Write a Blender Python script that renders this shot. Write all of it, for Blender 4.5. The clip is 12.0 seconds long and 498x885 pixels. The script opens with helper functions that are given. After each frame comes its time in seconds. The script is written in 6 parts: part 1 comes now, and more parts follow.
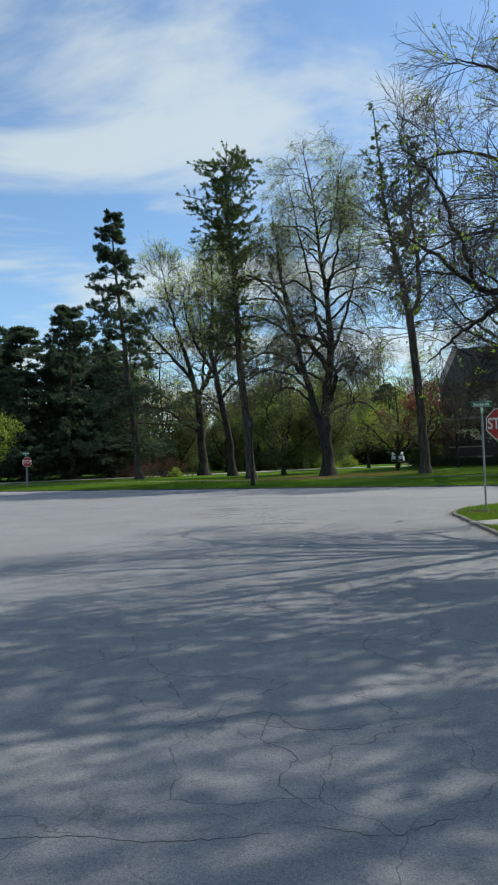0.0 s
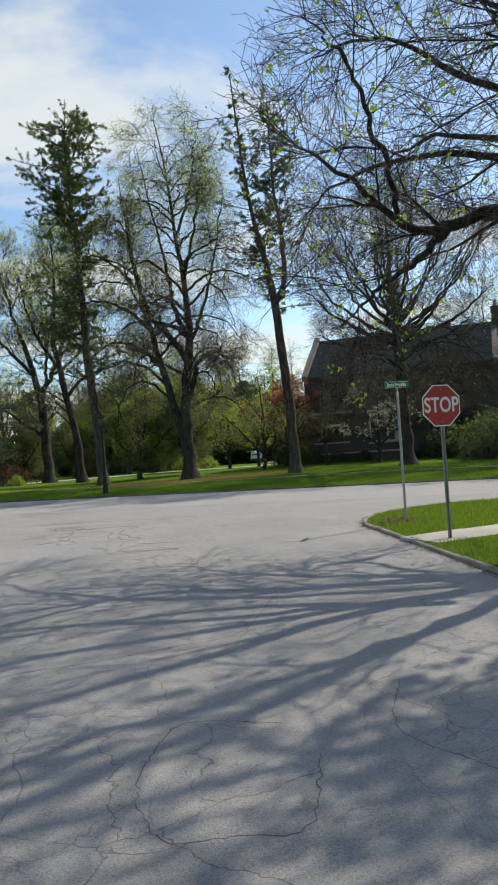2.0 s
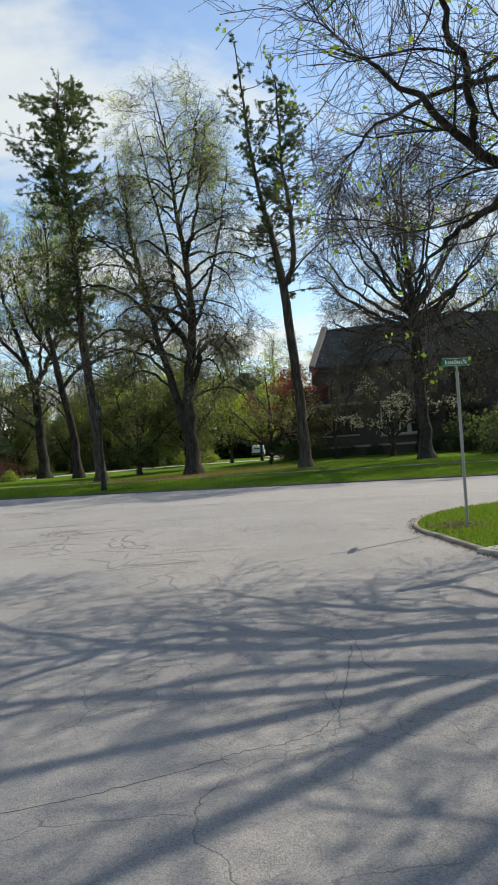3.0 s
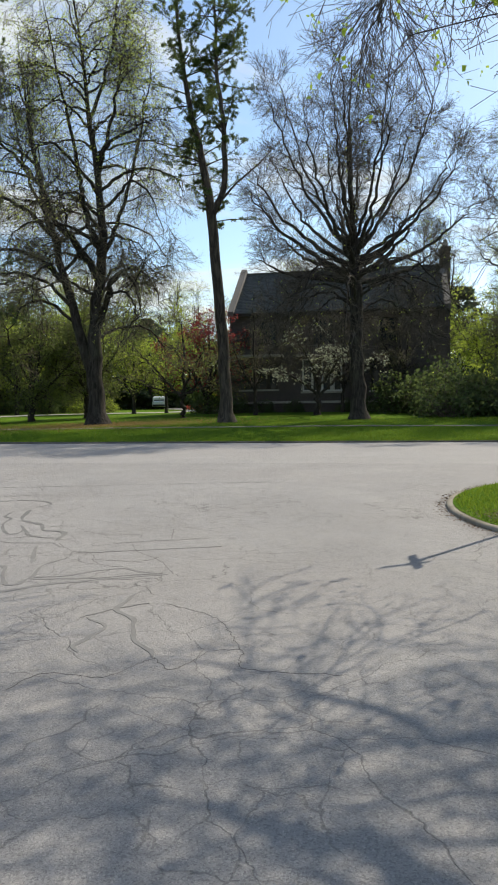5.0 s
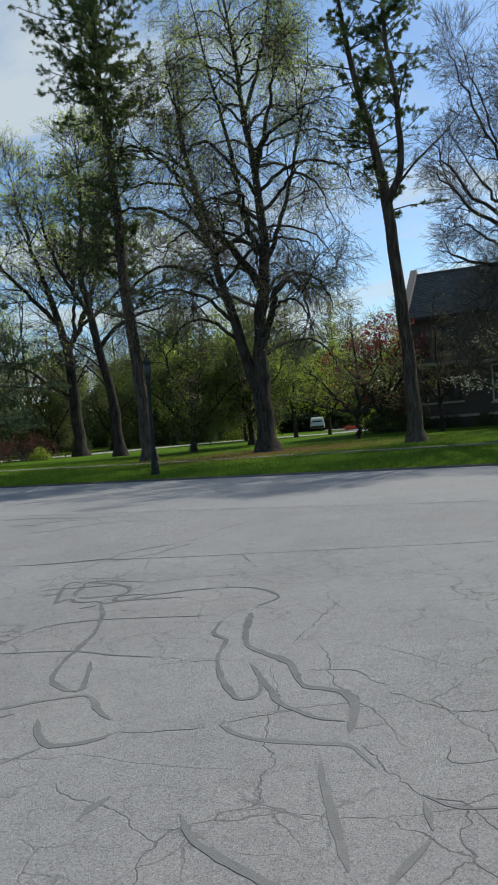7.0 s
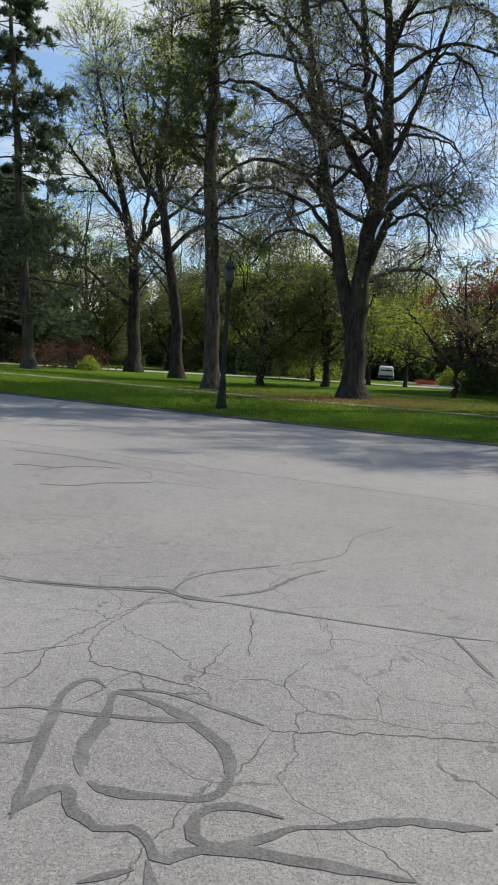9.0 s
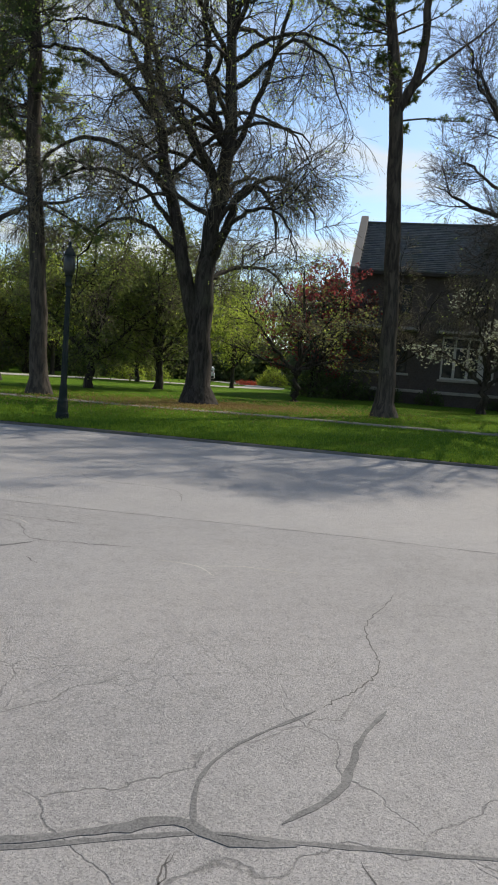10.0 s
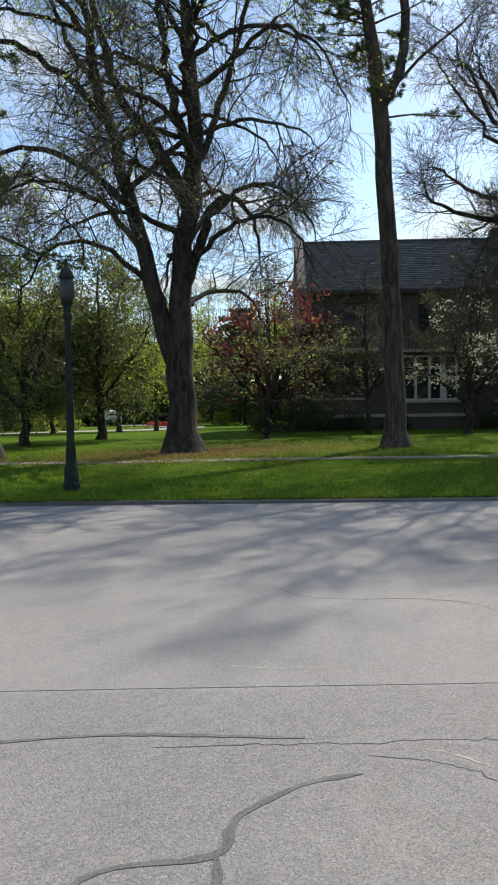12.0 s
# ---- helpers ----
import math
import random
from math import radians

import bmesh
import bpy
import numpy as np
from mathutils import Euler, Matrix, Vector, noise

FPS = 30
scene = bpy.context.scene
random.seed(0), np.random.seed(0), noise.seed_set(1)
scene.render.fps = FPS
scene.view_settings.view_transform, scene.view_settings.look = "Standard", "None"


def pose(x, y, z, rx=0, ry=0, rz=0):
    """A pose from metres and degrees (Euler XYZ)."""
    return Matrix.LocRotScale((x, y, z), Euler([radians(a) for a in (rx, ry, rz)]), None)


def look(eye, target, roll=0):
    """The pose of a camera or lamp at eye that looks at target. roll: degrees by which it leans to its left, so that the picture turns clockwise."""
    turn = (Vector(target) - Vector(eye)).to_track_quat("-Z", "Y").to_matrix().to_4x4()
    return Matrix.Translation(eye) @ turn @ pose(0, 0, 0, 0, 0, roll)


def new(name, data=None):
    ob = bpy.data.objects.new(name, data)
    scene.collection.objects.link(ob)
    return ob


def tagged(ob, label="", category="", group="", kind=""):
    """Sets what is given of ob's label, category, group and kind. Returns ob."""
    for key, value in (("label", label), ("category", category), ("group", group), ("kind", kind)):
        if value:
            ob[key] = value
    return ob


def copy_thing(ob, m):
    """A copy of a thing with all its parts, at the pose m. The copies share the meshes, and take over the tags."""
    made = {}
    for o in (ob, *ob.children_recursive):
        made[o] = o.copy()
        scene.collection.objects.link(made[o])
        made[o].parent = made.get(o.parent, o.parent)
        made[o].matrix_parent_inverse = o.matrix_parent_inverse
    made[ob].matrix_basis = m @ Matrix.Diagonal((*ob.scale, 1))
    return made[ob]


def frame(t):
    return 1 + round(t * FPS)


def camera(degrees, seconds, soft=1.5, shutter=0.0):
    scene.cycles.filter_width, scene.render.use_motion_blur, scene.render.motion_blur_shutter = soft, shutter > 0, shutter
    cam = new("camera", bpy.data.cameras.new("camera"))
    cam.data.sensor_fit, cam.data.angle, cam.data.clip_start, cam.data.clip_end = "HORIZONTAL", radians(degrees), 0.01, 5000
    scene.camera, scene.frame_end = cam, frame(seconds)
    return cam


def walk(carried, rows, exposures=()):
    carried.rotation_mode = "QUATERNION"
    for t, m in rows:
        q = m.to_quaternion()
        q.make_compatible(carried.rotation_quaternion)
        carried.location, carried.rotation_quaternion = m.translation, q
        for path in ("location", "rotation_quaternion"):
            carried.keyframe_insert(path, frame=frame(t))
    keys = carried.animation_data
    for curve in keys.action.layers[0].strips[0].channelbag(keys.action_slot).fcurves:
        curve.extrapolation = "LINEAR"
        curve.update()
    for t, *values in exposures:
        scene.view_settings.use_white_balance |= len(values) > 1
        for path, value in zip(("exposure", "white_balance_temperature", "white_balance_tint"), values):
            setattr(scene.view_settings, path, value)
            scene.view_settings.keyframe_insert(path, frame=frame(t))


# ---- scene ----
import itertools

cam = camera(37.5, 12.0, 2.0)
PATH = [
    (0, (0.489, -2.248, 1.872), (0.475, -0.249, 1.916), -2.1),
    (0.5, (0.629, -0.746, 1.817), (0.767, 1.249, 1.859), -2.6),
    (1, (0.575, 0.651, 1.814), (0.803, 2.638, 1.853), -2.9),
    (1.5, (0.548, 1.93, 1.868), (0.861, 3.905, 1.898), -3.7),
    (2, (0.507, 3.278, 1.869), (0.889, 5.241, 1.897), -3.8),
    (2.5, (0.49, 4.709, 1.886), (0.89, 6.668, 1.911), -4.3),
    (4.3, (0.184, 9.686, 1.721), (0.569, 11.647, 1.643), -1.4),
    (4.5, (0.215, 10.111, 1.75), (0.736, 12.04, 1.654), -1.4),
    (5, (0.273, 11.453, 1.727), (0.941, 13.334, 1.604), -0.9),
    (5.5, (0.29, 12.814, 1.708), (1.014, 14.674, 1.584), -0.7),
    (6, (0.241, 14.096, 1.739), (0.929, 15.97, 1.628), -1.3),
    (6.5, (0.105, 15.419, 1.762), (0.633, 17.347, 1.68), -3.0),
    (6.7, (0.098, 16.078, 1.737), (0.552, 18.024, 1.674), -3.9),
    (7, (0.007, 16.78, 1.745), (0.288, 18.759, 1.697), -4.3),
    (7.2, (-0.039, 17.373, 1.707), (0.078, 19.369, 1.658), -3.9),
    (8.8, (-0.385, 21.758, 1.64), (-0.295, 23.745, 1.435), 3.4),
    (9, (-0.515, 22.282, 1.647), (-0.359, 24.263, 1.425), 3.8),
    (9.5, (-0.88, 23.564, 1.669), (-0.514, 25.517, 1.443), 4.1),
    (10, (-1.343, 24.835, 1.691), (-0.686, 26.714, 1.501), 4.2),
    (10.5, (-1.876, 26.193, 1.665), (-1.033, 28.001, 1.52), 3.7),
    (11, (-2.473, 27.448, 1.669), (-1.584, 29.236, 1.56), 2.4),
    (11.5, (-2.991, 28.747, 1.632), (-2.06, 30.515, 1.55), 0.6),
    (12, (-3.501, 30.092, 1.64), (-2.547, 31.847, 1.556), -0.9),
]
EXPOSURES = [(0, 0.18, 6350, 2), (0.5, 0.38, 6650, 3), (1.5, 0.42, 7050, 5), (4.5, 0.48, 7300, 6), (5.5, 0.42, 7150, 6), (6.0, 0.24, 6850, 5), (6.5, 0.22, 6650, 3),
             (7.0, 0.06, 6500, 3), (9.0, 0.36, 7000, 7), (9.6, 0.36, 7100, 9), (10.4, 0.36, 7050, 7), (12, 0.50, 7050, 7)]
walk(cam, [(t, look(eye, target, roll)) for t, eye, target, roll in PATH], EXPOSURES)

# ---------------------------------------------------------------- light
SUN_AZ, SUN_EL = radians(64.5), radians(44.3)
SUN = Vector((math.sin(SUN_AZ) * math.cos(SUN_EL), math.cos(SUN_AZ) * math.cos(SUN_EL), math.sin(SUN_EL)))

sun_data = bpy.data.lights.new("sun", "SUN")
sun_data.energy, sun_data.angle, sun_data.color = 3.9, radians(0.53), (1.0, 0.945, 0.87)
sun = new("sun", sun_data)
sun.matrix_world = look(SUN * 300, (0, 0, 0))


def build_world():
    world = bpy.data.worlds.new("sky")
    scene.world = world
    world.use_nodes = True
    nt = world.node_tree
    nt.nodes.clear()
    N, L = nt.nodes.new, nt.links.new
    sky = N("ShaderNodeTexSky")
    sky.sky_type, sky.sun_disc = "NISHITA", False
    sky.sun_elevation, sky.sun_rotation = SUN_EL, SUN_AZ
    sky.air_density, sky.dust_density, sky.ozone_density = 1.0, 0.6, 4.5
    co = N("ShaderNodeTexCoord")
    sep = N("ShaderNodeSeparateXYZ")
    L(co.outputs["Generated"], sep.inputs[0])
    up = N("ShaderNodeMath"); up.operation = "MAXIMUM"; up.inputs[1].default_value = 0.02
    L(sep.outputs[2], up.inputs[0])
    add = N("ShaderNodeMath"); add.operation = "ADD"; add.inputs[1].default_value = 0.14
    L(up.outputs[0], add.inputs[0])
    div = N("ShaderNodeVectorMath"); div.operation = "DIVIDE"
    L(co.outputs["Generated"], div.inputs[0])
    L(add.outputs[0], div.inputs[1])
    mp = N("ShaderNodeMapping")
    mp.inputs["Rotation"].default_value = (0, 0, radians(-24.7))
    mp.inputs["Scale"].default_value = (0.687, 1.426, 0.0)
    mp.inputs["Location"].default_value = CLOUD_AT
    L(div.outputs[0], mp.inputs[0])
    big = N("ShaderNodeTexNoise"); big.inputs["Scale"].default_value = 1.1; big.inputs["Detail"].default_value = 9
    big.inputs["Roughness"].default_value = 0.56; big.inputs["Distortion"].default_value = 0.5
    L(mp.outputs[0], big.inputs["Vector"])
    ramp = N("ShaderNodeMapRange"); ramp.interpolation_type = "SMOOTHSTEP"
    ramp.inputs["From Min"].default_value, ramp.inputs["From Max"].default_value = 0.46, 0.63
    L(big.outputs[0], ramp.inputs[0])
    cut = N("ShaderNodeMath"); cut.operation = "MULTIPLY"; cut.inputs[1].default_value = 0.8
    L(ramp.outputs[0], cut.inputs[0])
    mix = N("ShaderNodeMix"); mix.data_type = "RGBA"
    mix.inputs[7].default_value = (4.25, 4.5, 4.75, 1)
    L(cut.outputs[0], mix.inputs[0])
    L(sky.outputs[0], mix.inputs[6])
    bg = N("ShaderNodeBackground"); bg.inputs[1].default_value = SKY_STRENGTH
    L(mix.outputs[2], bg.inputs[0])
    out = N("ShaderNodeOutputWorld")
    L(bg.outputs[0], out.inputs[0])


CLOUD_AT = (-7.47, -19.15, 0.0)
SKY_STRENGTH = 0.15
build_world()


# ---------------------------------------------------------------- materials
class Mat:
    """A node material under construction."""

    def __init__(self, name, rough=0.8, metal=0.0, spec=0.3):
        self.m = bpy.data.materials.new(name)
        self.m.use_nodes = True
        self.nt = self.m.node_tree
        self.b = self.nt.nodes["Principled BSDF"]
        self.b.inputs["Roughness"].default_value = rough
        self.b.inputs["Metallic"].default_value = metal
        self.b.inputs["Specular IOR Level"].default_value = spec
        self.pos = self.nt.nodes.new("ShaderNodeNewGeometry").outputs["Position"]
        self.height = None

    def node(self, kind, **props):
        n = self.nt.nodes.new(kind)
        for k, v in props.items():
            n.inputs[k].default_value = v
        return n

    def link(self, a, b):
        self.nt.links.new(a, b)

    def coords(self, scale=(1, 1, 1), local=False, rot=0.0):
        mp = self.node("ShaderNodeMapping", Scale=scale, Rotation=(0, 0, rot))
        src = self.nt.nodes.new("ShaderNodeTexCoord").outputs["Object"] if local else self.pos
        self.link(src, mp.inputs[0])
        return mp.outputs[0]

    def noise(self, scale, detail=4, rough=0.55, vec=None, distort=0.0):
        n = self.node("ShaderNodeTexNoise", Scale=scale, Detail=detail, Roughness=rough, Distortion=distort)
        self.link(vec or self.pos, n.inputs["Vector"])
        return n.outputs[0]

    def noise_col(self, scale, detail=3):
        n = self.node("ShaderNodeTexNoise", Scale=scale, Detail=detail)
        self.link(self.pos, n.inputs["Vector"])
        return n.outputs[1]

    def voronoi(self, scale, feature="DISTANCE_TO_EDGE", vec=None, out=0, rand=1.0):
        n = self.node("ShaderNodeTexVoronoi", Scale=scale, Randomness=rand)
        n.feature = feature
        self.link(vec or self.pos, n.inputs["Vector"])
        return n.outputs[out]

    def math(self, op, a, b=None, clamp=False):
        n = self.nt.nodes.new("ShaderNodeMath")
        n.operation, n.use_clamp = op, clamp
        for i, v in enumerate((a, b)):
            if v is None:
                continue
            if isinstance(v, (int, float)):
                n.inputs[i].default_value = v
            else:
                self.link(v, n.inputs[i])
        return n.outputs[0]

    def remap(self, v, lo, hi, a=0.0, b=1.0):
        n = self.node("ShaderNodeMapRange")
        n.interpolation_type = "SMOOTHSTEP"
        for i, x in enumerate((lo, hi, a, b)):
            n.inputs[i + 1].default_value = x
        self.link(v, n.inputs[0])
        return n.outputs[0]

    def mix(self, fac, a, b, blend="MIX"):
        n = self.nt.nodes.new("ShaderNodeMix")
        n.data_type, n.blend_type = "RGBA", blend
        for i, v in ((0, fac), (6, a), (7, b)):
            if isinstance(v, (int, float)):
                n.inputs[i].default_value = v
            elif isinstance(v, tuple):
                n.inputs[i].default_value = (*v, 1)
            else:
                self.link(v, n.inputs[i])
        return n.outputs[2]

    def random(self):
        return self.nt.nodes.new("ShaderNodeObjectInfo").outputs["Random"]

    def island(self):
        return self.nt.nodes.new("ShaderNodeNewGeometry").outputs["Random Per Island"]

    def colour(self, c):
        if isinstance(c, tuple):
            self.b.inputs["Base Color"].default_value = (*c, 1)
        else:
            self.link(c, self.b.inputs["Base Color"])
        return self

    def bump(self, h, strength=0.4, distance=0.01):
        n = self.node("ShaderNodeBump", Strength=strength, Distance=distance)
        self.link(h, n.inputs["Height"])
        self.link(n.outputs[0], self.b.inputs["Normal"])
        return self

    def rough(self, v):
        self.link(v, self.b.inputs["Roughness"])
        return self

    def translucent(self, colour, amount):
        """Light through thin leaves."""
        t = self.nt.nodes.new("ShaderNodeBsdfTranslucent")
        if isinstance(colour, tuple):
            t.inputs[0].default_value = (*colour, 1)
        else:
            self.link(colour, t.inputs[0])
        s = self.nt.nodes.new("ShaderNodeMixShader")
        s.inputs[0].default_value = amount
        self.link(self.b.outputs[0], s.inputs[1])
        self.link(t.outputs[0], s.inputs[2])
        self.link(s.outputs[0], self.nt.nodes["Material Output"].inputs[0])
        return self


def warped(m, amount, scale):
    """World position pushed about by noise, for ragged cracks."""
    n = m.noise_col(scale, 4)
    sub = m.nt.nodes.new("ShaderNodeVectorMath"); sub.operation = "SUBTRACT"
    sub.inputs[1].default_value = (0.5, 0.5, 0.5)
    m.link(n, sub.inputs[0])
    mul = m.nt.nodes.new("ShaderNodeVectorMath"); mul.operation = "SCALE"
    mul.inputs["Scale"].default_value = amount
    m.link(sub.outputs[0], mul.inputs[0])
    add = m.nt.nodes.new("ShaderNodeVectorMath"); add.operation = "ADD"
    m.link(m.pos, add.inputs[0])
    m.link(mul.outputs[0], add.inputs[1])
    return add.outputs[0]


def asphalt(name, light, dark, cracked=1.0):
    m = Mat(name, rough=0.85, spec=0.35)
    patch = m.noise(0.35, 5, 0.6)
    fine = m.noise(46, 7, 0.78)
    mottle = m.noise(8.5, 6, 0.7)
    stone = m.voronoi(125, "F1", out=1)
    base = m.mix(m.remap(patch, 0.3, 0.7), dark, light)
    base = m.mix(m.math("MULTIPLY", m.remap(m.noise(0.16, 3), 0.42, 0.62), 0.35), base, (0.275, 0.25, 0.235))
    faded = m.remap(m.noise(0.6, 6, 0.7, vec=m.coords((0.5, 1.6, 1.0))), 0.45, 0.62)
    base = m.mix(m.math("MULTIPLY", faded, 0.25), base, (0.17, 0.16, 0.157))
    stain = m.remap(m.noise(1.7, 6, 0.65), 0.48, 0.75)
    base = m.mix(m.math("MULTIPLY", stain, 0.30), base, (0.13, 0.125, 0.12))
    worn = m.remap(m.noise(0.9, 5, 0.7, vec=m.coords((1.0, 0.35, 1.0))), 0.5, 0.7)
    base = m.mix(m.math("MULTIPLY", worn, 0.22), base, (0.36, 0.34, 0.31))
    base = m.mix(m.math("MULTIPLY", m.remap(fine, 0.35, 0.68), 0.42), base, (0.35, 0.335, 0.325), "MIX")
    base = m.mix(m.math("MULTIPLY", m.remap(mottle, 0.42, 0.62), 0.13), base, (0.34, 0.325, 0.318))
    base = m.mix(m.math("MULTIPLY", m.remap(mottle, 0.50, 0.36), 0.16), base, (0.135, 0.13, 0.13))
    pits = m.remap(m.noise(95, 4, 0.8), 0.54, 0.72)
    base = m.mix(m.math("MULTIPLY", pits, 0.32), base, (0.075, 0.075, 0.078))
    grit = m.nt.nodes.new("ShaderNodeSeparateColor")
    m.link(stone, grit.inputs[0])
    base = m.mix(m.math("MULTIPLY", m.remap(grit.outputs[0], 0.55, 0.95), 0.38), base, (0.07, 0.07, 0.075))
    base = m.mix(m.math("MULTIPLY", m.remap(grit.outputs[1], 0.7, 0.98), 0.38), base, (0.43, 0.41, 0.38))
    h = m.math("ADD", m.math("MULTIPLY", fine, 0.75), m.math("MULTIPLY", pits, -0.9))
    if cracked:
        long_vec = warped(m, 0.55, 1.3)
        e1 = m.voronoi(0.33, vec=long_vec)
        where = m.remap(m.noise(0.22, 2), 0.40, 0.56)
        broken = m.remap(m.noise(1.3, 3), 0.36, 0.52)
        c1 = m.math("MULTIPLY", m.math("MULTIPLY", broken, m.remap(e1, 0.0006, 0.0030, 1.0, 0.0)), where)
        e2 = m.voronoi(0.95, vec=warped(m, 0.35, 2.6))
        where2 = m.remap(m.noise(0.3, 3, vec=m.coords((1.3, 1.3, 1.3))), 0.36, 0.50)
        c2 = m.math("MULTIPLY", m.remap(e2, 0.001, 0.0075, 1.0, 0.0), where2)
        # beyond the long joint lies the smoother, paler paving of the cross street
        e3 = m.voronoi(2.3, vec=warped(m, 0.22, 4.5))
        where3 = m.remap(m.noise(0.45, 3, 0.6, vec=m.coords((0.8, 1.2, 1.0))), 0.46, 0.60)
        ragged = m.remap(m.noise(3.2, 3), 0.34, 0.5)
        c3 = m.math("MULTIPLY", m.math("MULTIPLY", ragged, m.remap(e3, 0.004, 0.022, 1.0, 0.0)), where3)
        c2 = m.math("MAXIMUM", m.math("MULTIPLY", c2, m.remap(m.noise(1.9, 3), 0.32, 0.5, 0.25, 1.0)), m.math("MULTIPLY", c3, 0.7))
        xyz = m.nt.nodes.new("ShaderNodeSeparateXYZ")
        m.link(m.pos, xyz.inputs[0])
        d = m.math("ADD", xyz.outputs[1], m.math("MULTIPLY", xyz.outputs[0], 0.55))
        d = m.math("ADD", d, m.math("MULTIPLY", m.noise(0.8, 3), 0.25))
        base = m.mix(m.math("MULTIPLY", m.remap(d, 33.12, 33.27), 0.22), base, (0.35, 0.335, 0.325))
        whole = m.remap(m.math("ADD", d, m.math("MULTIPLY", m.noise(0.25, 2), 3.0)), 28.5, 31.5, 1.0, 0.2)
        c = m.math("MULTIPLY", m.math("MULTIPLY", m.math("MAXIMUM", c1, c2), cracked, True), whole)
        base = m.mix(m.math("MULTIPLY", c, 0.5), base, (0.04, 0.038, 0.038))
        h = m.math("SUBTRACT", h, m.math("MULTIPLY", c, 0.8))
    m.colour(base)
    m.bump(m.math("ADD", h, m.math("MULTIPLY", grit.outputs[2], 0.5)), 0.7, 0.007)
    return m.m


def tar_material():
    m = Mat("tar_sealant", rough=0.85, spec=0.3)
    c = m.mix(m.remap(m.noise(80, 4, 0.75), 0.35, 0.65), (0.082, 0.081, 0.082), (0.155, 0.152, 0.15))
    c = m.mix(m.math("MULTIPLY", m.remap(m.noise(2.6, 5, 0.7), 0.48, 0.66), 0.55), c, (0.205, 0.197, 0.193))
    xyz = m.nt.nodes.new("ShaderNodeSeparateXYZ")
    m.link(m.pos, xyz.inputs[0])
    old = m.remap(m.math("ADD", xyz.outputs[1], m.math("MULTIPLY", m.noise(1.1, 3), 4.0)), 21.0, 26.5, 0.62, 0.0)
    c = m.mix(old, c, (0.205, 0.197, 0.192))
    m.colour(c)
    m.bump(m.noise(75, 3, 0.7), 0.6, 0.006)
    return m.m


def lawn_material():
    m = Mat("lawn_grass", rough=0.95, spec=0.03)
    big = m.noise(0.28, 4)
    mid = m.noise(2.2, 5, 0.65)
    blade = m.noise(30, 4, 0.75, vec=m.coords((1, 1, 0.3)))
    c = m.mix(m.remap(big, 0.3, 0.7), (0.080, 0.175, 0.014), (0.14, 0.24, 0.024))
    c = m.mix(m.math("MULTIPLY", m.remap(mid, 0.45, 0.7), 0.55), c, (0.19, 0.27, 0.03))
    c = m.mix(m.math("MULTIPLY", m.remap(m.noise(0.55, 4), 0.56, 0.72), 0.5), c, (0.20, 0.155, 0.05))
    c = m.mix(m.remap(blade, 0.42, 0.70), m.mix(0.55, c, (0.02, 0.045, 0.006)), c)
    m.colour(c)
    m.bump(m.math("ADD", blade, m.math("MULTIPLY", mid, 1.5)), 0.9, 0.05)
    return m.m


def blade_material():
    m = Mat("grass_blade", rough=0.8, spec=0.06)
    r = m.island()
    c = m.mix(r, (0.080, 0.165, 0.016), (0.165, 0.25, 0.036))
    m.colour(c)
    m.translucent(m.mix(r, (0.16, 0.25, 0.02), (0.28, 0.36, 0.045)), 0.35)
    return m.m


def bark(name, a, b, scale=1.0):
    m = Mat(name, rough=0.9, spec=0.15)
    v = m.coords((9 * scale, 9 * scale, 1.6 * scale))
    ridge = m.noise(1.0, 5, 0.65, vec=v, distort=0.6)
    c = m.mix(m.remap(ridge, 0.35, 0.65), a, b)
    c = m.mix(m.math("MULTIPLY", m.remap(m.noise(0.8, 3), 0.5, 0.75), 0.35), c, (0.085, 0.09, 0.06))
    m.colour(c)
    m.bump(ridge, 0.9, 0.03)
    return m.m


def leaf_material(name, a, b, through_col, amount=0.45, rough=0.6):
    m = Mat(name, rough=rough, spec=0.12)
    r = m.island()
    c = m.mix(r, a, b)
    c = m.mix(m.math("MULTIPLY", m.remap(m.noise(0.9, 3), 0.4, 0.7), 0.4), c, a)
    m.colour(c)
    m.translucent(m.mix(r, through_col, tuple(min(1, x * 1.35) for x in through_col)), amount)
    return m.m


def concrete(name, a=(0.34, 0.32, 0.28), b=(0.44, 0.42, 0.38)):
    m = Mat(name, rough=0.9, spec=0.2)
    c = m.mix(m.remap(m.noise(1.4, 5), 0.35, 0.68), a, b)
    c = m.mix(m.math("MULTIPLY", m.random(), 0.25), c, (0.25, 0.24, 0.21))
    spot = m.noise(45, 3, 0.7)
    c = m.mix(m.math("MULTIPLY", m.remap(spot, 0.5, 0.7), 0.35), c, (0.18, 0.17, 0.15))
    m.colour(c)
    m.bump(spot, 0.4, 0.006)
    return m.m


def painted(name, col, rough=0.5, metal=0.0, var=0.25, dirt=(0.1, 0.09, 0.07)):
    m = Mat(name, rough=rough, metal=metal)
    c = m.mix(m.math("MULTIPLY", m.remap(m.noise(3.5, 5), 0.45, 0.75), var), col, dirt)
    m.colour(c)
    m.bump(m.noise(40, 3), 0.12, 0.003)
    return m.m


def brick_material():
    m = Mat("dark_brick", rough=0.88, spec=0.2)
    c = m.mix(m.noise(2.3, 5), (0.075, 0.068, 0.068), (0.125, 0.108, 0.102))
    t = m.noise(14, 2)
    c = m.mix(m.math("MULTIPLY", m.remap(t, 0.4, 0.65), 0.5), c, (0.07, 0.05, 0.042))
    m.colour(c)
    m.bump(m.noise(30, 3), 0.4, 0.01)
    return m.m


